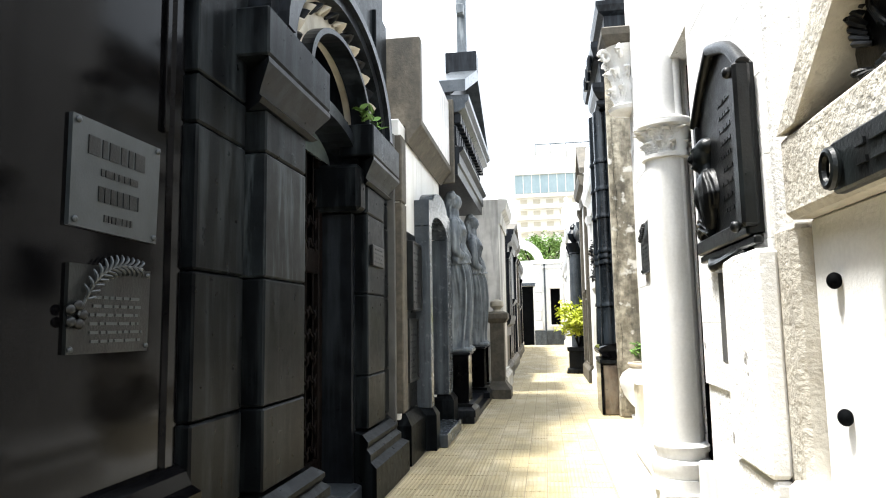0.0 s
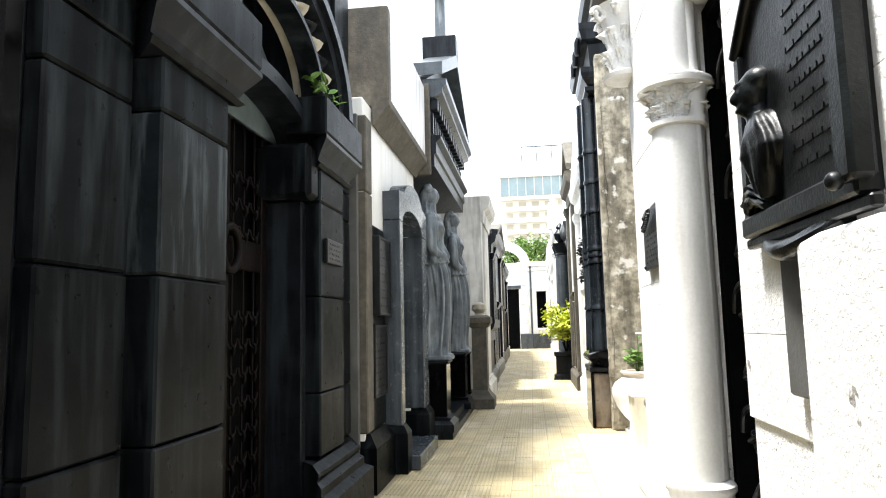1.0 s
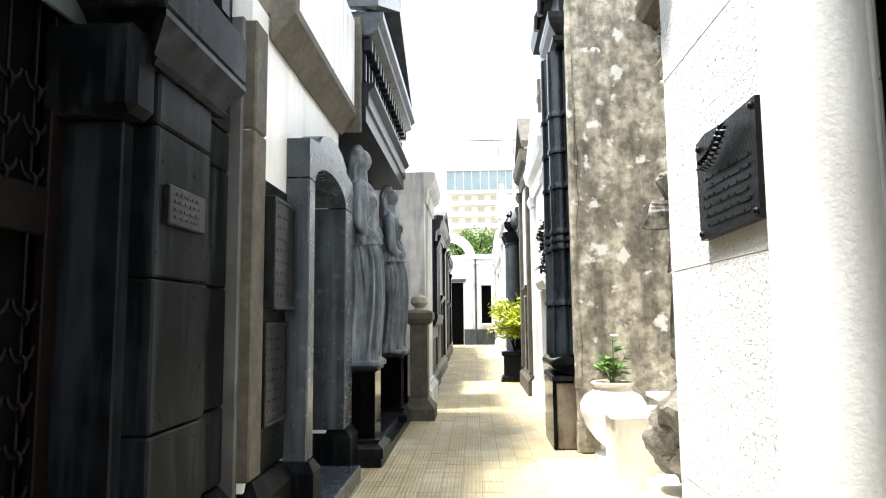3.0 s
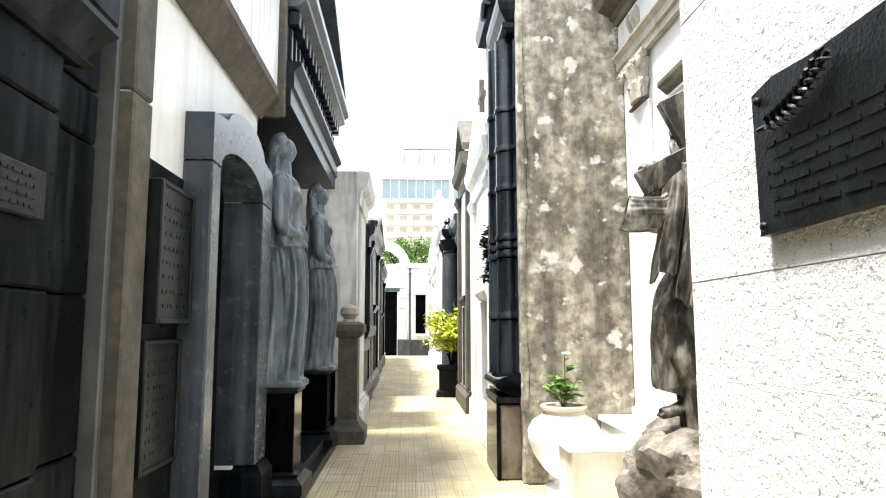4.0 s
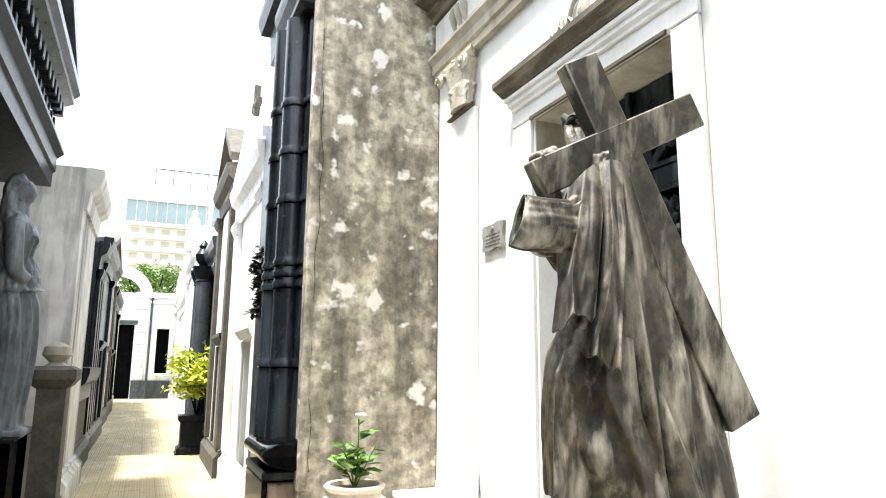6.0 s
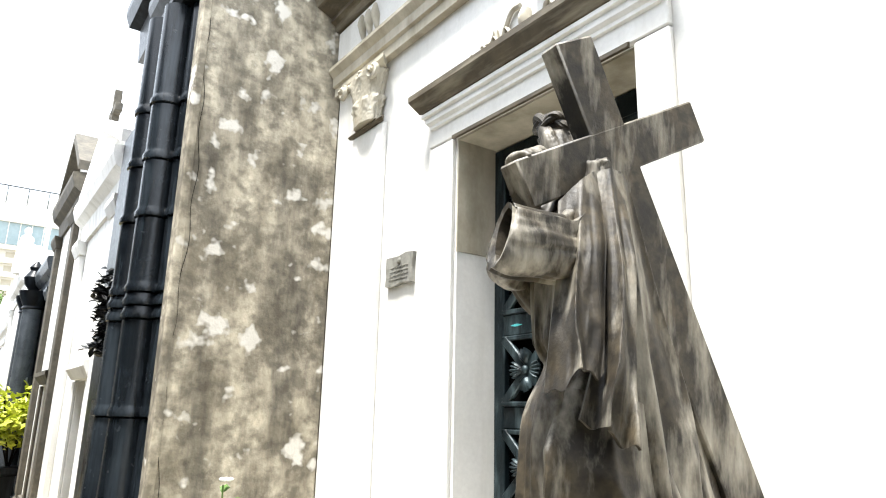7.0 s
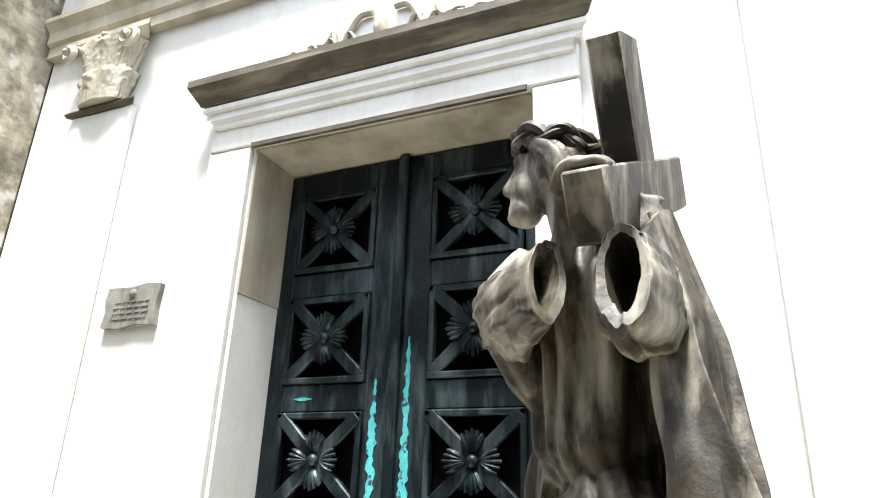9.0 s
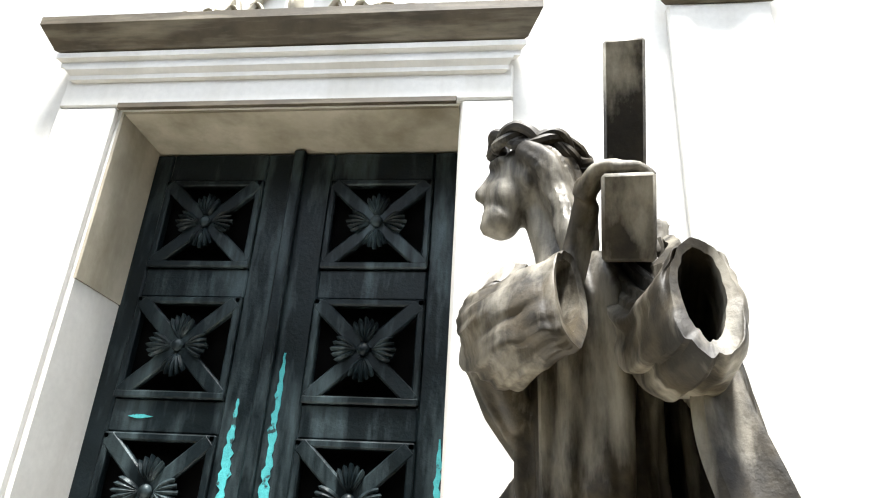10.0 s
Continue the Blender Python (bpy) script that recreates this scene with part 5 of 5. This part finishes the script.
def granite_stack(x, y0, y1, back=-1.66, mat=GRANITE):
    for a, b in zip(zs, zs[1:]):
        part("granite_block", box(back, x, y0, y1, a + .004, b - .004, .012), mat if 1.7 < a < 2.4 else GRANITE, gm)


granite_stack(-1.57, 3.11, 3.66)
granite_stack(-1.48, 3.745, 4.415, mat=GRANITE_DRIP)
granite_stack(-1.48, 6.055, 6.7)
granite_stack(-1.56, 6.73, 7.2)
part("granite_block", box(-1.66, -1.57, 3.11, 3.66, 2.83, 4.9), GRANITE, gm)
part("granite_block", box(-1.66, -1.56, 6.73, 7.2, 2.83, 4.9), GRANITE, gm)
for y0, y1 in ((3.69, 4.42), (6.05, 6.75)):
    part("pilaster_base", moulding(-1.66, 1, y0, y1, [(0, 0), (.34, 0), (.34, .3), (.27, .34), (.27, .4), (.22, .44), (.24, .47), (.24, .5), (.17, .55), (0, .556)]), GRANITE, gm)
    c = (y0 + y1) / 2 + .01
    cap = part("capital", moulding(-1.66, 1, c - .26, c + .26, [(0, 2.82), (.19, 2.82), (.22, 2.84), (.19, 2.87), (.21, 2.91), (.29, 3.02), (.29, 3.05), (0, 3.06)]), BLACKSTONE, gm)
    part("abacus", box(-1.7, -1.37, c - .55, c + .55, 3.065, 3.36, .012), GRANITE, cap)
part("base_course", moulding(-1.66, 1, 3.11, 3.64, [(0, 0), (.14, 0), (.14, .48), (.06, .555), (0, .556)], False), GRANITE, gm)
part("base_course", moulding(-1.66, 1, 6.8, 7.2, [(0, 0), (.16, 0), (.16, .48), (.08, .555), (0, .556)], False), GRANITE, gm)
CY, CZ, FLAT = 5.23, 3.37, .62
part("arch_ring", band(CY, CZ, .76, .82, -1.62, -1.44, flat=FLAT), BLACKSTONE, gm)
part("tympanum_band", band(CY, CZ, .82, 1.16, -1.7, -1.54, flat=FLAT), MARBLE_OLD, gm, "white marble band with carved leaves")
part("archivolt", join(band(CY, CZ, 1.16, 1.3, -1.7, -1.42, flat=FLAT), band(CY, CZ, 1.3, 1.42, -1.7, -1.37, flat=FLAT), band(CY, CZ, 1.42, 1.52, -1.7, -1.45, flat=FLAT)), BLACKSTONE, gm)
part("spandrel", slab([(3.5, 3.365), (CY - 1.515, 3.365)] + [(CY - 1.515 * math.cos(radians(a)), CZ + FLAT * 1.515 * math.sin(radians(a))) for a in range(4, 180, 8)] + [(CY + 1.515, 3.365), (7.2, 3.365), (7.2, 5.6), (3.11, 5.6), (3.11, 3.365)][0:], -1.69, -1.6), GRANITE, gm)
for i in range(15):
    a = radians(10 + 160 * i / 14)
    p = Vector((-1.53, CY + .99 * math.cos(a), CZ + FLAT * .99 * math.sin(a)))
    t = Vector((0, -math.sin(a), math.cos(a)))
    part("carved_leaf", limb([(p - t * .06, .015, .015), (p + Vector((.03, .05 * math.cos(a), .05 * math.sin(a))), .06, .025), (p + t * .08, .015, .012)], 8, 8, 5, .2), MARBLE_OLD if i % 2 else BLACKSTONE, gm, smooth=True)
# window in the arch and the door below it
# the pane's paleness is sky reflection put into its colour
part("arch_window", slab([(CY - .79, 3.02)] + [(CY - .76 * math.cos(radians(a)), CZ + FLAT * .76 * math.sin(radians(a))) for a in range(0, 181, 12)] + [(CY + .79, 3.02)], -1.86, -1.84), PANE, gm, "window glass with the sky's reflection put into its colour")
for a in (30, 60, 90, 120, 150):
    part("window_bar", rod([(-1.82, CY, CZ), (-1.82, CY + .74 * math.cos(radians(a)), CZ + FLAT * .74 * math.sin(radians(a)))], .012), IRON, gm)
under = [(CY - .81 * math.cos(radians(a)), 2.99 + .26 * math.sin(radians(a))) for a in range(0, 181, 12)]
part("door_head", slab([(4.42, 2.99)] + under + [(6.05, 2.99), (6.05, 3.1)] + [(y, z + .11) for y, z in under[::-1]] + [(4.42, 3.1)], -2.0, -1.56), BLACKSTONE, gm, "black granite segmental door head")
part("impost", box(-1.95, -1.49, 5.82, 6.05, 2.55, 2.985, .04), GRANITE, gm)
part("reveal", box(-2.0, -1.6, 5.95, 6.05, .02, 2.545, .01), BLACKSTONE, gm)
part("reveal", box(-2.0, -1.6, 4.42, 4.48, .02, 2.98, .01), BLACKSTONE, gm)
part("threshold", box(-2.05, -1.5, 4.42, 6.05, 0, .12), GREYGRANITE, gm)
ig = thing("iron_grille_door", (-1.9, 5.2, .12), "rust-brown wrought iron grille door with arrow and ring bars", "door")
# black sheet in place of the shade behind the grille
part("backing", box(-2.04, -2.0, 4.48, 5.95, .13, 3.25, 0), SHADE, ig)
for y0, y1 in ((4.49, 4.59), (5.15, 5.29), (5.84, 5.94)):
    part("stile", box(-1.93, -1.88, y0, y1, .13, 3.2), RUST, ig)
for z0, z1 in ((.13, .35), (1.98, 2.2), (3.05, 3.2)):
    part("rail", box(-1.93, -1.885, 4.5, 5.93, z0, z1), RUST, ig)
for s, c in ((0, 4.87), (1, 5.565)):
    for k in range(3):
        y = c + (k - 1) * .18
        part("grille_bar", rod([(-1.905, y, .3), (-1.905, y, 3.05)], .009), RUST, ig)
        for j in range(12):
            z = .5 + .2 * j
            if 1.9 < z < 2.25:
                continue
            part("crescent", rod([(-1.9, y + .078 * math.cos(a), z + .078 * math.sin(a)) for a in [math.pi * (1.05 + .9 * q / 6) for q in range(7)]], .01, 6), RUST, ig, smooth=True)
            part("arrow_tip", limb([((-1.895, y, z - .05), .008, .008), ((-1.885, y, z - .085), .022, .012), ((-1.89, y, z - .13), .004, .004)], 5, 6), RUST, ig, smooth=True)
part("ring_handle", rod([(-1.84, 5.22 + .13 * math.cos(a), 2.1 + .15 * math.sin(a)) for a in [i * .524 for i in range(13)]], .03, 10), RUST, ig, smooth=True)
sp = tagged(part("bronze_plaque", join(box(-1.48, -1.445, 6.12, 6.56, 2.07, 2.27), bars(-1.445, 1, 6.17, 6.5, 2.09, 2.25, 4, 6)), BRONZE), "small dark bronze plaque on the granite pilaster", "plaque")
for x, y, z in ((-1.47, 5.95, 3.42), (-1.5, 6.3, 3.42)):
    f = thing("wall_fern", (x, y, z), "small pale weed growing on the capital ledge", "plant")
    foliage("leaves", [((x, y, z + .05), .09)], 26, .1, LEAF, f, int(y * 7))

# ---- pale stone mausoleum with the grey portal ----
pm = thing("portal_mausoleum", (-1.45, 9, 0), "pale stone mausoleum with an overhanging marble slab", "mausoleum")
part("wall", join(box(-3.4, -1.45, 7.3, 8.37, 0, 3.85), box(-3.4, -1.45, 9.69, 10.2, 0, 3.85), box(-3.4, -1.45, 8.37, 9.69, 3.0, 3.85, 0), box(-3.4, -1.95, 8.37, 9.69, 0, 3.0, 0)), MARBLE, pm)
part("corner_strip", box(-1.7, -1.49, 7.225, 7.28, 0, 3.66, .008), GREYSTRIP, pm, "pale narrow corner strip")
part("pilaster", box(-1.52, -1.415, 7.285, 7.53, .55, 2.88, .012), LIMESTONE, pm)
part("pilaster", box(-1.52, -1.415, 7.285, 7.53, 2.89, 3.66, .012), LIMESTONE, pm)
part("plinth", collar(-1.6, -1.33, 7.26, 8.1, [(0, 0), (0, .42), (-.08, .545)]), GRANITE, pm)
part("attic_slab", join(box(-2.9, -1.27, 7.8, 10.2, 3.95, 5.0, .015)), STREAKED, pm, "white marble slab with dark drip stains")
part("slab_edge", join(box(-2.9, -1.255, 7.65, 7.79, 3.87, 4.98, .015), moulding(-1.44, 1, 7.64, 10.21, [(0, 3.67), (.02, 3.66), (.17, 3.85), (.19, 3.87), (.19, 3.945), (0, 3.945)], False)), LIMESTONE, pm, "brown-grey stone edge and soffit")
part("slab_end", box(-2.9, -1.2, 10.21, 10.29, 3.7, 5.05, .015), LIMESTONE, pm)
PY0, PY1, OY0, OY1 = 8.16, 10.07, 8.36, 9.68
arc = [(9.02 - .66 * math.cos(radians(a)), 2.74 + .2 * math.sin(radians(a))) for a in range(0, 181, 15)]
top = [(9.11 + .62 * math.cos(radians(a)), 3.06 + .22 * math.sin(radians(a))) for a in range(12, 169, 12)]
part("portal_arch", slab([(PY0, 2.74)] + arc + [(PY1, 2.74), (PY1, 3.06)] + top + [(PY0, 3.06)], -1.6, -1.26), PORTAL, pm, "blue-grey granite portal arch")
for y0, y1 in ((PY0, OY0), (OY1, PY1)):
    part("portal_jamb", box(-1.9, -1.26, y0, y1, .5, 2.736, .012), PORTAL, pm)
    part("portal_base", collar(-1.9, -1.2, y0 - .02, y1 + .03, [(0, 0), (0, .42), (-.05, .5)]), GRANITE, pm)
part("reveal", join(box(-1.94, -1.6, 8.34, 8.37, 0, 3.0, 0), box(-1.94, -1.6, 9.67, 9.705, 0, 3.0, 0)), GRANITE, pm)
part("door_leaf", box(-1.945, -1.9, 8.37, 9.67, .16, 3.0), IRON, pm, "dark metal door deep in the portal")
part("doorstep", box(-1.95, -1.1, 8.34, 9.7, 0, .16, .012), PORTAL, pm)
part("plaque_backing", box(-1.46, -1.44, 7.535, 8.155, .54, 2.6), GRANITE, pm)
for z0, z1, d, lab in ((1.67, 2.48, .1, "tall dark bronze plaque in a raised frame on the tomb"), (.85, 1.58, .05, "dark bronze plaque with raised lines on the tomb")):
    q = thing("bronze_plaque", (-1.45, 7.84, z0), lab, "plaque")
    part("plate", box(-1.45, -1.45 + d - .015, 7.565, 8.13, z0, z1), BRONZE, q)
    part("frame", join(box(-1.45, -1.45 + d, 7.56, 7.6, z0, z1), box(-1.45, -1.45 + d, 8.1, 8.135, z0, z1), box(-1.45, -1.45 + d, 7.6, 8.1, z0, z0 + .03), box(-1.45, -1.45 + d, 7.6, 8.1, z1 - .03, z1)), BRONZE, q)
    for k in range(8):
        zl = z0 + .07 + (z1 - z0 - .15) * k / 8
        bars(-1.465 + d, 1, 7.64, 8.05, zl, zl + .06, 1, int(z0 * 9) + k, parent=q, mat=BRONZE)

# ---- black mausoleum with caryatids ----
cm = thing("caryatid_mausoleum", (-1.4, 12.4, 0), "black granite mausoleum with a dentilled entablature and gable", "mausoleum")
part("wall", box(-4, -1.75, 10.3, 14.55, 0, 5.2), POLISHED, cm)
part("step", join(box(-1.76, -.98, 10.3, 14.55, 0, .1), box(-1.76, -1.08, 10.32, 14.5, .1, .2)), BLACKSTONE, cm)
# near-black panel that paints the shade behind the statues
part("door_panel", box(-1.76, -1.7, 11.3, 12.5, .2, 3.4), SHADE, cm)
part("architrave", moulding(-1.76, 1, 10.32, 14.4, [(0, 3.85), (.6, 3.85), (.6, 4.02), (.63, 4.04), (.63, 4.2), (.7, 4.26), (.7, 4.3), (0, 4.32)], False), BLACKSTONE, cm)
part("frieze", box(-2.2, -1.2, 10.32, 14.4, 4.325, 4.68), BLACKSTONE, cm)
for i in range(17):
    y = 10.36 + .24 * i
    part("dentil", box(-1.21, -1.1, y, y + .125, 4.7, 4.86, .01), BLACKSTONE, cm)
    part("triglyph", box(-1.2, -1.17, y, y + .08, 4.34, 4.66, .01), BLACKSTONE, cm)
part("cornice", moulding(-1.76, 1, 10.3, 14.45, [(0, 4.87), (.62, 4.87), (.74, 4.93), (.74, 5.0), (.8, 5.05), (.8, 5.14), (0, 5.16)], False), GREYGRANITE, cm)
part("gable", slab([(10.33, 5.17), (14.4, 5.17), (12.4, 6.1)], -3, -1.25), BLACKSTONE, cm)
for ya in (10.2, 14.55):
    part("gable_cornice", slab([(ya, 5.17), (ya, 5.36), (12.4, 6.36), (12.4, 6.14)], -1.5, -1.0), GREYGRANITE, cm)
part("gable_block", box(-1.6, -1.0, 12.2, 12.6, 6.26, 6.66), BLACKSTONE, cm)
part("roof_cross", join(box(-1.38, -1.2, 12.3, 12.5, 6.66, 8.0), box(-1.36, -1.22, 12.1, 12.7, 7.4, 7.58)), CARYATID, cm)
for y in (10.62, 13.2, 14.2):
    pd = part("pedestal", box(-1.6, -1.06, y - .24, y + .2, .3, 1.02), POLISHED, cm)
    part("pedestal_foot", collar(-1.6, -1.06, y - .24, y + .2, [(.1, .1), (.1, .2), (.04, .25), (.06, .29), (0, .3)]), BLACKSTONE, pd)
    part("pedestal_cap", collar(-1.6, -1.06, y - .24, y + .2, [(0, 1.02), (.03, 1.04), (.03, 1.06), (0, 1.07)]), BLACKSTONE, pd)


def caryatid(x, y, z, h, seed, label):
    """A draped standing figure, plain."""
    s = h / 2.65
    def at(dx, dy, dz):
        return (x + dx * s, y + dy * s, z + dz * s)
    bm = join(
        limb([(at(0, 0, 0), .24 * s, .26 * s), (at(.02, .02, .25), .21 * s, .23 * s), (at(.06, .04, .8), .2 * s, .24 * s), (at(.03, .02, 1.25), .21 * s, .26 * s), (at(-.02, -.01, 1.58), .15 * s, .19 * s), (at(0, 0, 1.9), .18 * s, .25 * s), (at(0, 0, 2.08), .14 * s, .24 * s), (at(0, 0, 2.17), .07 * s, .12 * s), (at(0, 0, 2.22), .05 * s, .05 * s)], 90, 100, 7, .24, seed, twist=1.8),
        limb([(at(.02, .02, 1.4), .23 * s, .28 * s), (at(.01, .01, 1.55), .21 * s, .25 * s), (at(0, 0, 1.72), .16 * s, .2 * s)], 20, 70, 8, .3, seed + 1),
        limb([(at(0, 0, 2.08), .1 * s, .1 * s), (at(0, 0, 2.3), .08 * s, .08 * s)], 6, 16),
        limb([(at(-.07, 0, 2.4), .08 * s, .1 * s), (at(-.09, 0, 2.28), .075 * s, .11 * s), (at(-.07, 0, 2.14), .09 * s, .17 * s), (at(-.05, 0, 1.98), .08 * s, .2 * s)], 24, 48, 9, .2, seed + 4),
        ball(at(.02, 0, 2.42), .112 * s, .105 * s, .14 * s), limb([(at(.09, 0, 2.45), .016 * s, .016 * s), (at(.125, 0, 2.41), .018 * s, .018 * s), (at(.09, 0, 2.37), .018 * s, .018 * s)], 6, 8),
        limb([(at(.03, 0, 2.57), .05 * s, .07 * s), (at(-.04, 0, 2.53), .09 * s, .11 * s), (at(-.09, 0, 2.43), .075 * s, .1 * s), (at(-.1, 0, 2.32), .05 * s, .06 * s)], 16, 40, 9, .15, seed + 2),
        limb([(at(.07, -.07, 2.52), .02 * s, .02 * s), (at(.0, -.1, 2.5), .025 * s, .03 * s), (at(-.08, -.07, 2.46), .02 * s, .02 * s)], 8, 12),
        limb([(at(.16, -.12, 1.9), .06 * s, .07 * s), (at(.12, 0, 1.98), .07 * s, .1 * s), (at(.14, .12, 1.9), .06 * s, .07 * s)], 10, 16),
        limb([(at(0, -.2, 2.08), .09 * s, .09 * s), (at(.03, -.27, 1.85), .085 * s, .085 * s), (at(.06, -.27, 1.6), .075 * s, .075 * s), (at(.16, -.2, 1.5), .06 * s, .06 * s)], 16, 20),
        limb([(at(0, .2, 2.08), .09 * s, .09 * s), (at(.03, .27, 1.85), .085 * s, .085 * s), (at(.06, .26, 1.6), .075 * s, .075 * s)], 16, 20),
        ball(at(.14, .08, .05), .16 * s, .08 * s, .06 * s), ball(at(.14, -.08, .05), .16 * s, .08 * s, .06 * s),
        box(x - .28 * s, x + .28 * s, y - .26 * s, y + .26 * s, z, z + .06 * s))
    return tagged(part("statue", fused(bm, .012, 1), CARYATID, smooth=True), label, "statue", "statues before the black tomb")


caryatid(-1.28, 10.66, 1.07, 2.62, 3, "draped blue-grey statue standing on a black granite pedestal")
caryatid(-1.26, 13.28, 1.07, 2.66, 8, "draped blue-grey statue before the black tomb door")

# ---- further tombs on the left ----
tomb_front("stained_wall_tomb", -.85, 1, 15.0, 17.3, 4.3, OLDWALL, OLDWALL, "tall narrow tomb with dark-stained pale concrete walls", False, pilasters=False)
tomb_front("low_tomb", -.95, 1, 17.35, 20.2, 1.7, LIMESTONE, GRANITE, "low brown-grey stone tomb beside the tall stained one", False, pilasters=False)
tomb_front("dark_mausoleum", -1.0, 1, 20.25, 21.4, 4.2, BLACKSTONE, BLACKSTONE, "narrow black mausoleum with a plain front", False)
ps = thing("stone_pedestal", (-.75, 13.9, 0), "brown-grey stone pedestal with a moulded cap and draped urn", "pedestal")
part("pedestal_body", collar(-1.0, -.72, 13.75, 14.2, [(.12, 0), (.12, .18), (.05, .26), (0, .34), (0, 1.5), (.04, 1.53), (.09, 1.6), (.09, 1.7), (.02, 1.74)]), LIMESTONE, ps)
part("urn", lathe([(.12, 1.74), (.07, 1.78), (.15, 1.86), (.13, 1.95), (.03, 2.0)], -.86, 13.97, 18), MARBLE_OLD, ps, smooth=True)
tomb_front("dark_mausoleum", -1.0, 1, 21.45, 25.5, 4.5, GREYGRANITE, BLACKSTONE, "dark grey mausoleum with a projecting cornice", None)
tomb_front("pale_mausoleum", -1.1, 1, 25.55, 30.5, 4.9, OLDWALL, LIMESTONE, "pale stained mausoleum with brown trim", None, .6)
tomb_front("dark_mausoleum", -1.15, 1, 30.55, 35.5, 4.3, BLACKSTONE, GRANITE, "black mausoleum with plain pilasters", None)
tomb_front("white_mausoleum", -1.35, 1, 35.55, 41.5, 4.6, PLASTER, OLDWALL, "white plastered mausoleum by the far crossing", None)
# plain walls that close the alley behind the camera
structure("wall_south", join(box(-3.6, 2.3, -5.2, -4.9, 0, 5.2)), PLASTER, "plain white wall closing the alley behind", "wall")

# ---- tiles of the alley ----
TW = .2


def tile_mesh():
    bm = bmesh.new()
    bmesh.ops.create_cube(bm, size=1, matrix=Matrix.Translation((0, 0, -.012)) @ Matrix.Diagonal((TW - .008, TW - .008, .02, 1)))
    bmesh.ops.delete(bm, geom=[f for f in bm.faces if f.normal.z < -.5], context='FACES')
    n = 5
    for i in range(n):
        x = (i - (n - 1) / 2) * (TW - .012) / n
        w = (TW - .012) / n * .36
        a = [bm.verts.new(p) for p in ((x - w, -TW / 2 + .006, -.003), (x, -TW / 2 + .006, .0035), (x + w, -TW / 2 + .006, -.003))]
        b = [bm.verts.new((v.co.x, TW / 2 - .006, v.co.z)) for v in a]
        bm.faces.new((a[0], a[1], b[1], b[0]))
        bm.faces.new((a[1], a[2], b[2], b[1]))
    bmesh.ops.recalc_face_normals(bm, faces=bm.faces)
    for f in bm.faces:
        if f.normal.z < -.1:
            f.normal_flip()
    return bm


tb = tile_mesh()
tile = bpy.data.meshes.new("tile")
tb.to_mesh(tile)
tile.materials.append(TILE)
co = [tuple(v.co) for v in tb.verts]
fa = [tuple(v.index for v in f.verts) for f in tb.faces]
tb.free()
rnd = random.Random(77)
verts, faces = [], []
for j in range(-20, 226):
    for i in range(13):
        x, y = -1.2 + TW * i, TW * j
        if x > .65 and y < 10.5:
            continue
        dz, ang = rnd.uniform(-.002, .002), rnd.uniform(-.006, .006)
        if 28 <= j < 59 and len(path.children) < 300:
            ob = new("tile", tile)
            ob.location, ob.rotation_euler = (x, y, dz), (rnd.uniform(-.006, .006), rnd.uniform(-.006, .006), ang)
            ob.parent = path
        else:
            b = len(verts)
            verts += [(x + p[0], y + p[1], dz + p[2]) for p in co]
            faces += [tuple(b + k for k in f) for f in fa]
far = bpy.data.meshes.new("tiles")
far.from_pydata(verts, [], faces)
far.materials.append(TILE)
rest = new("tiles", far)
rest.parent = path
tagged(rest, kind="stuff")
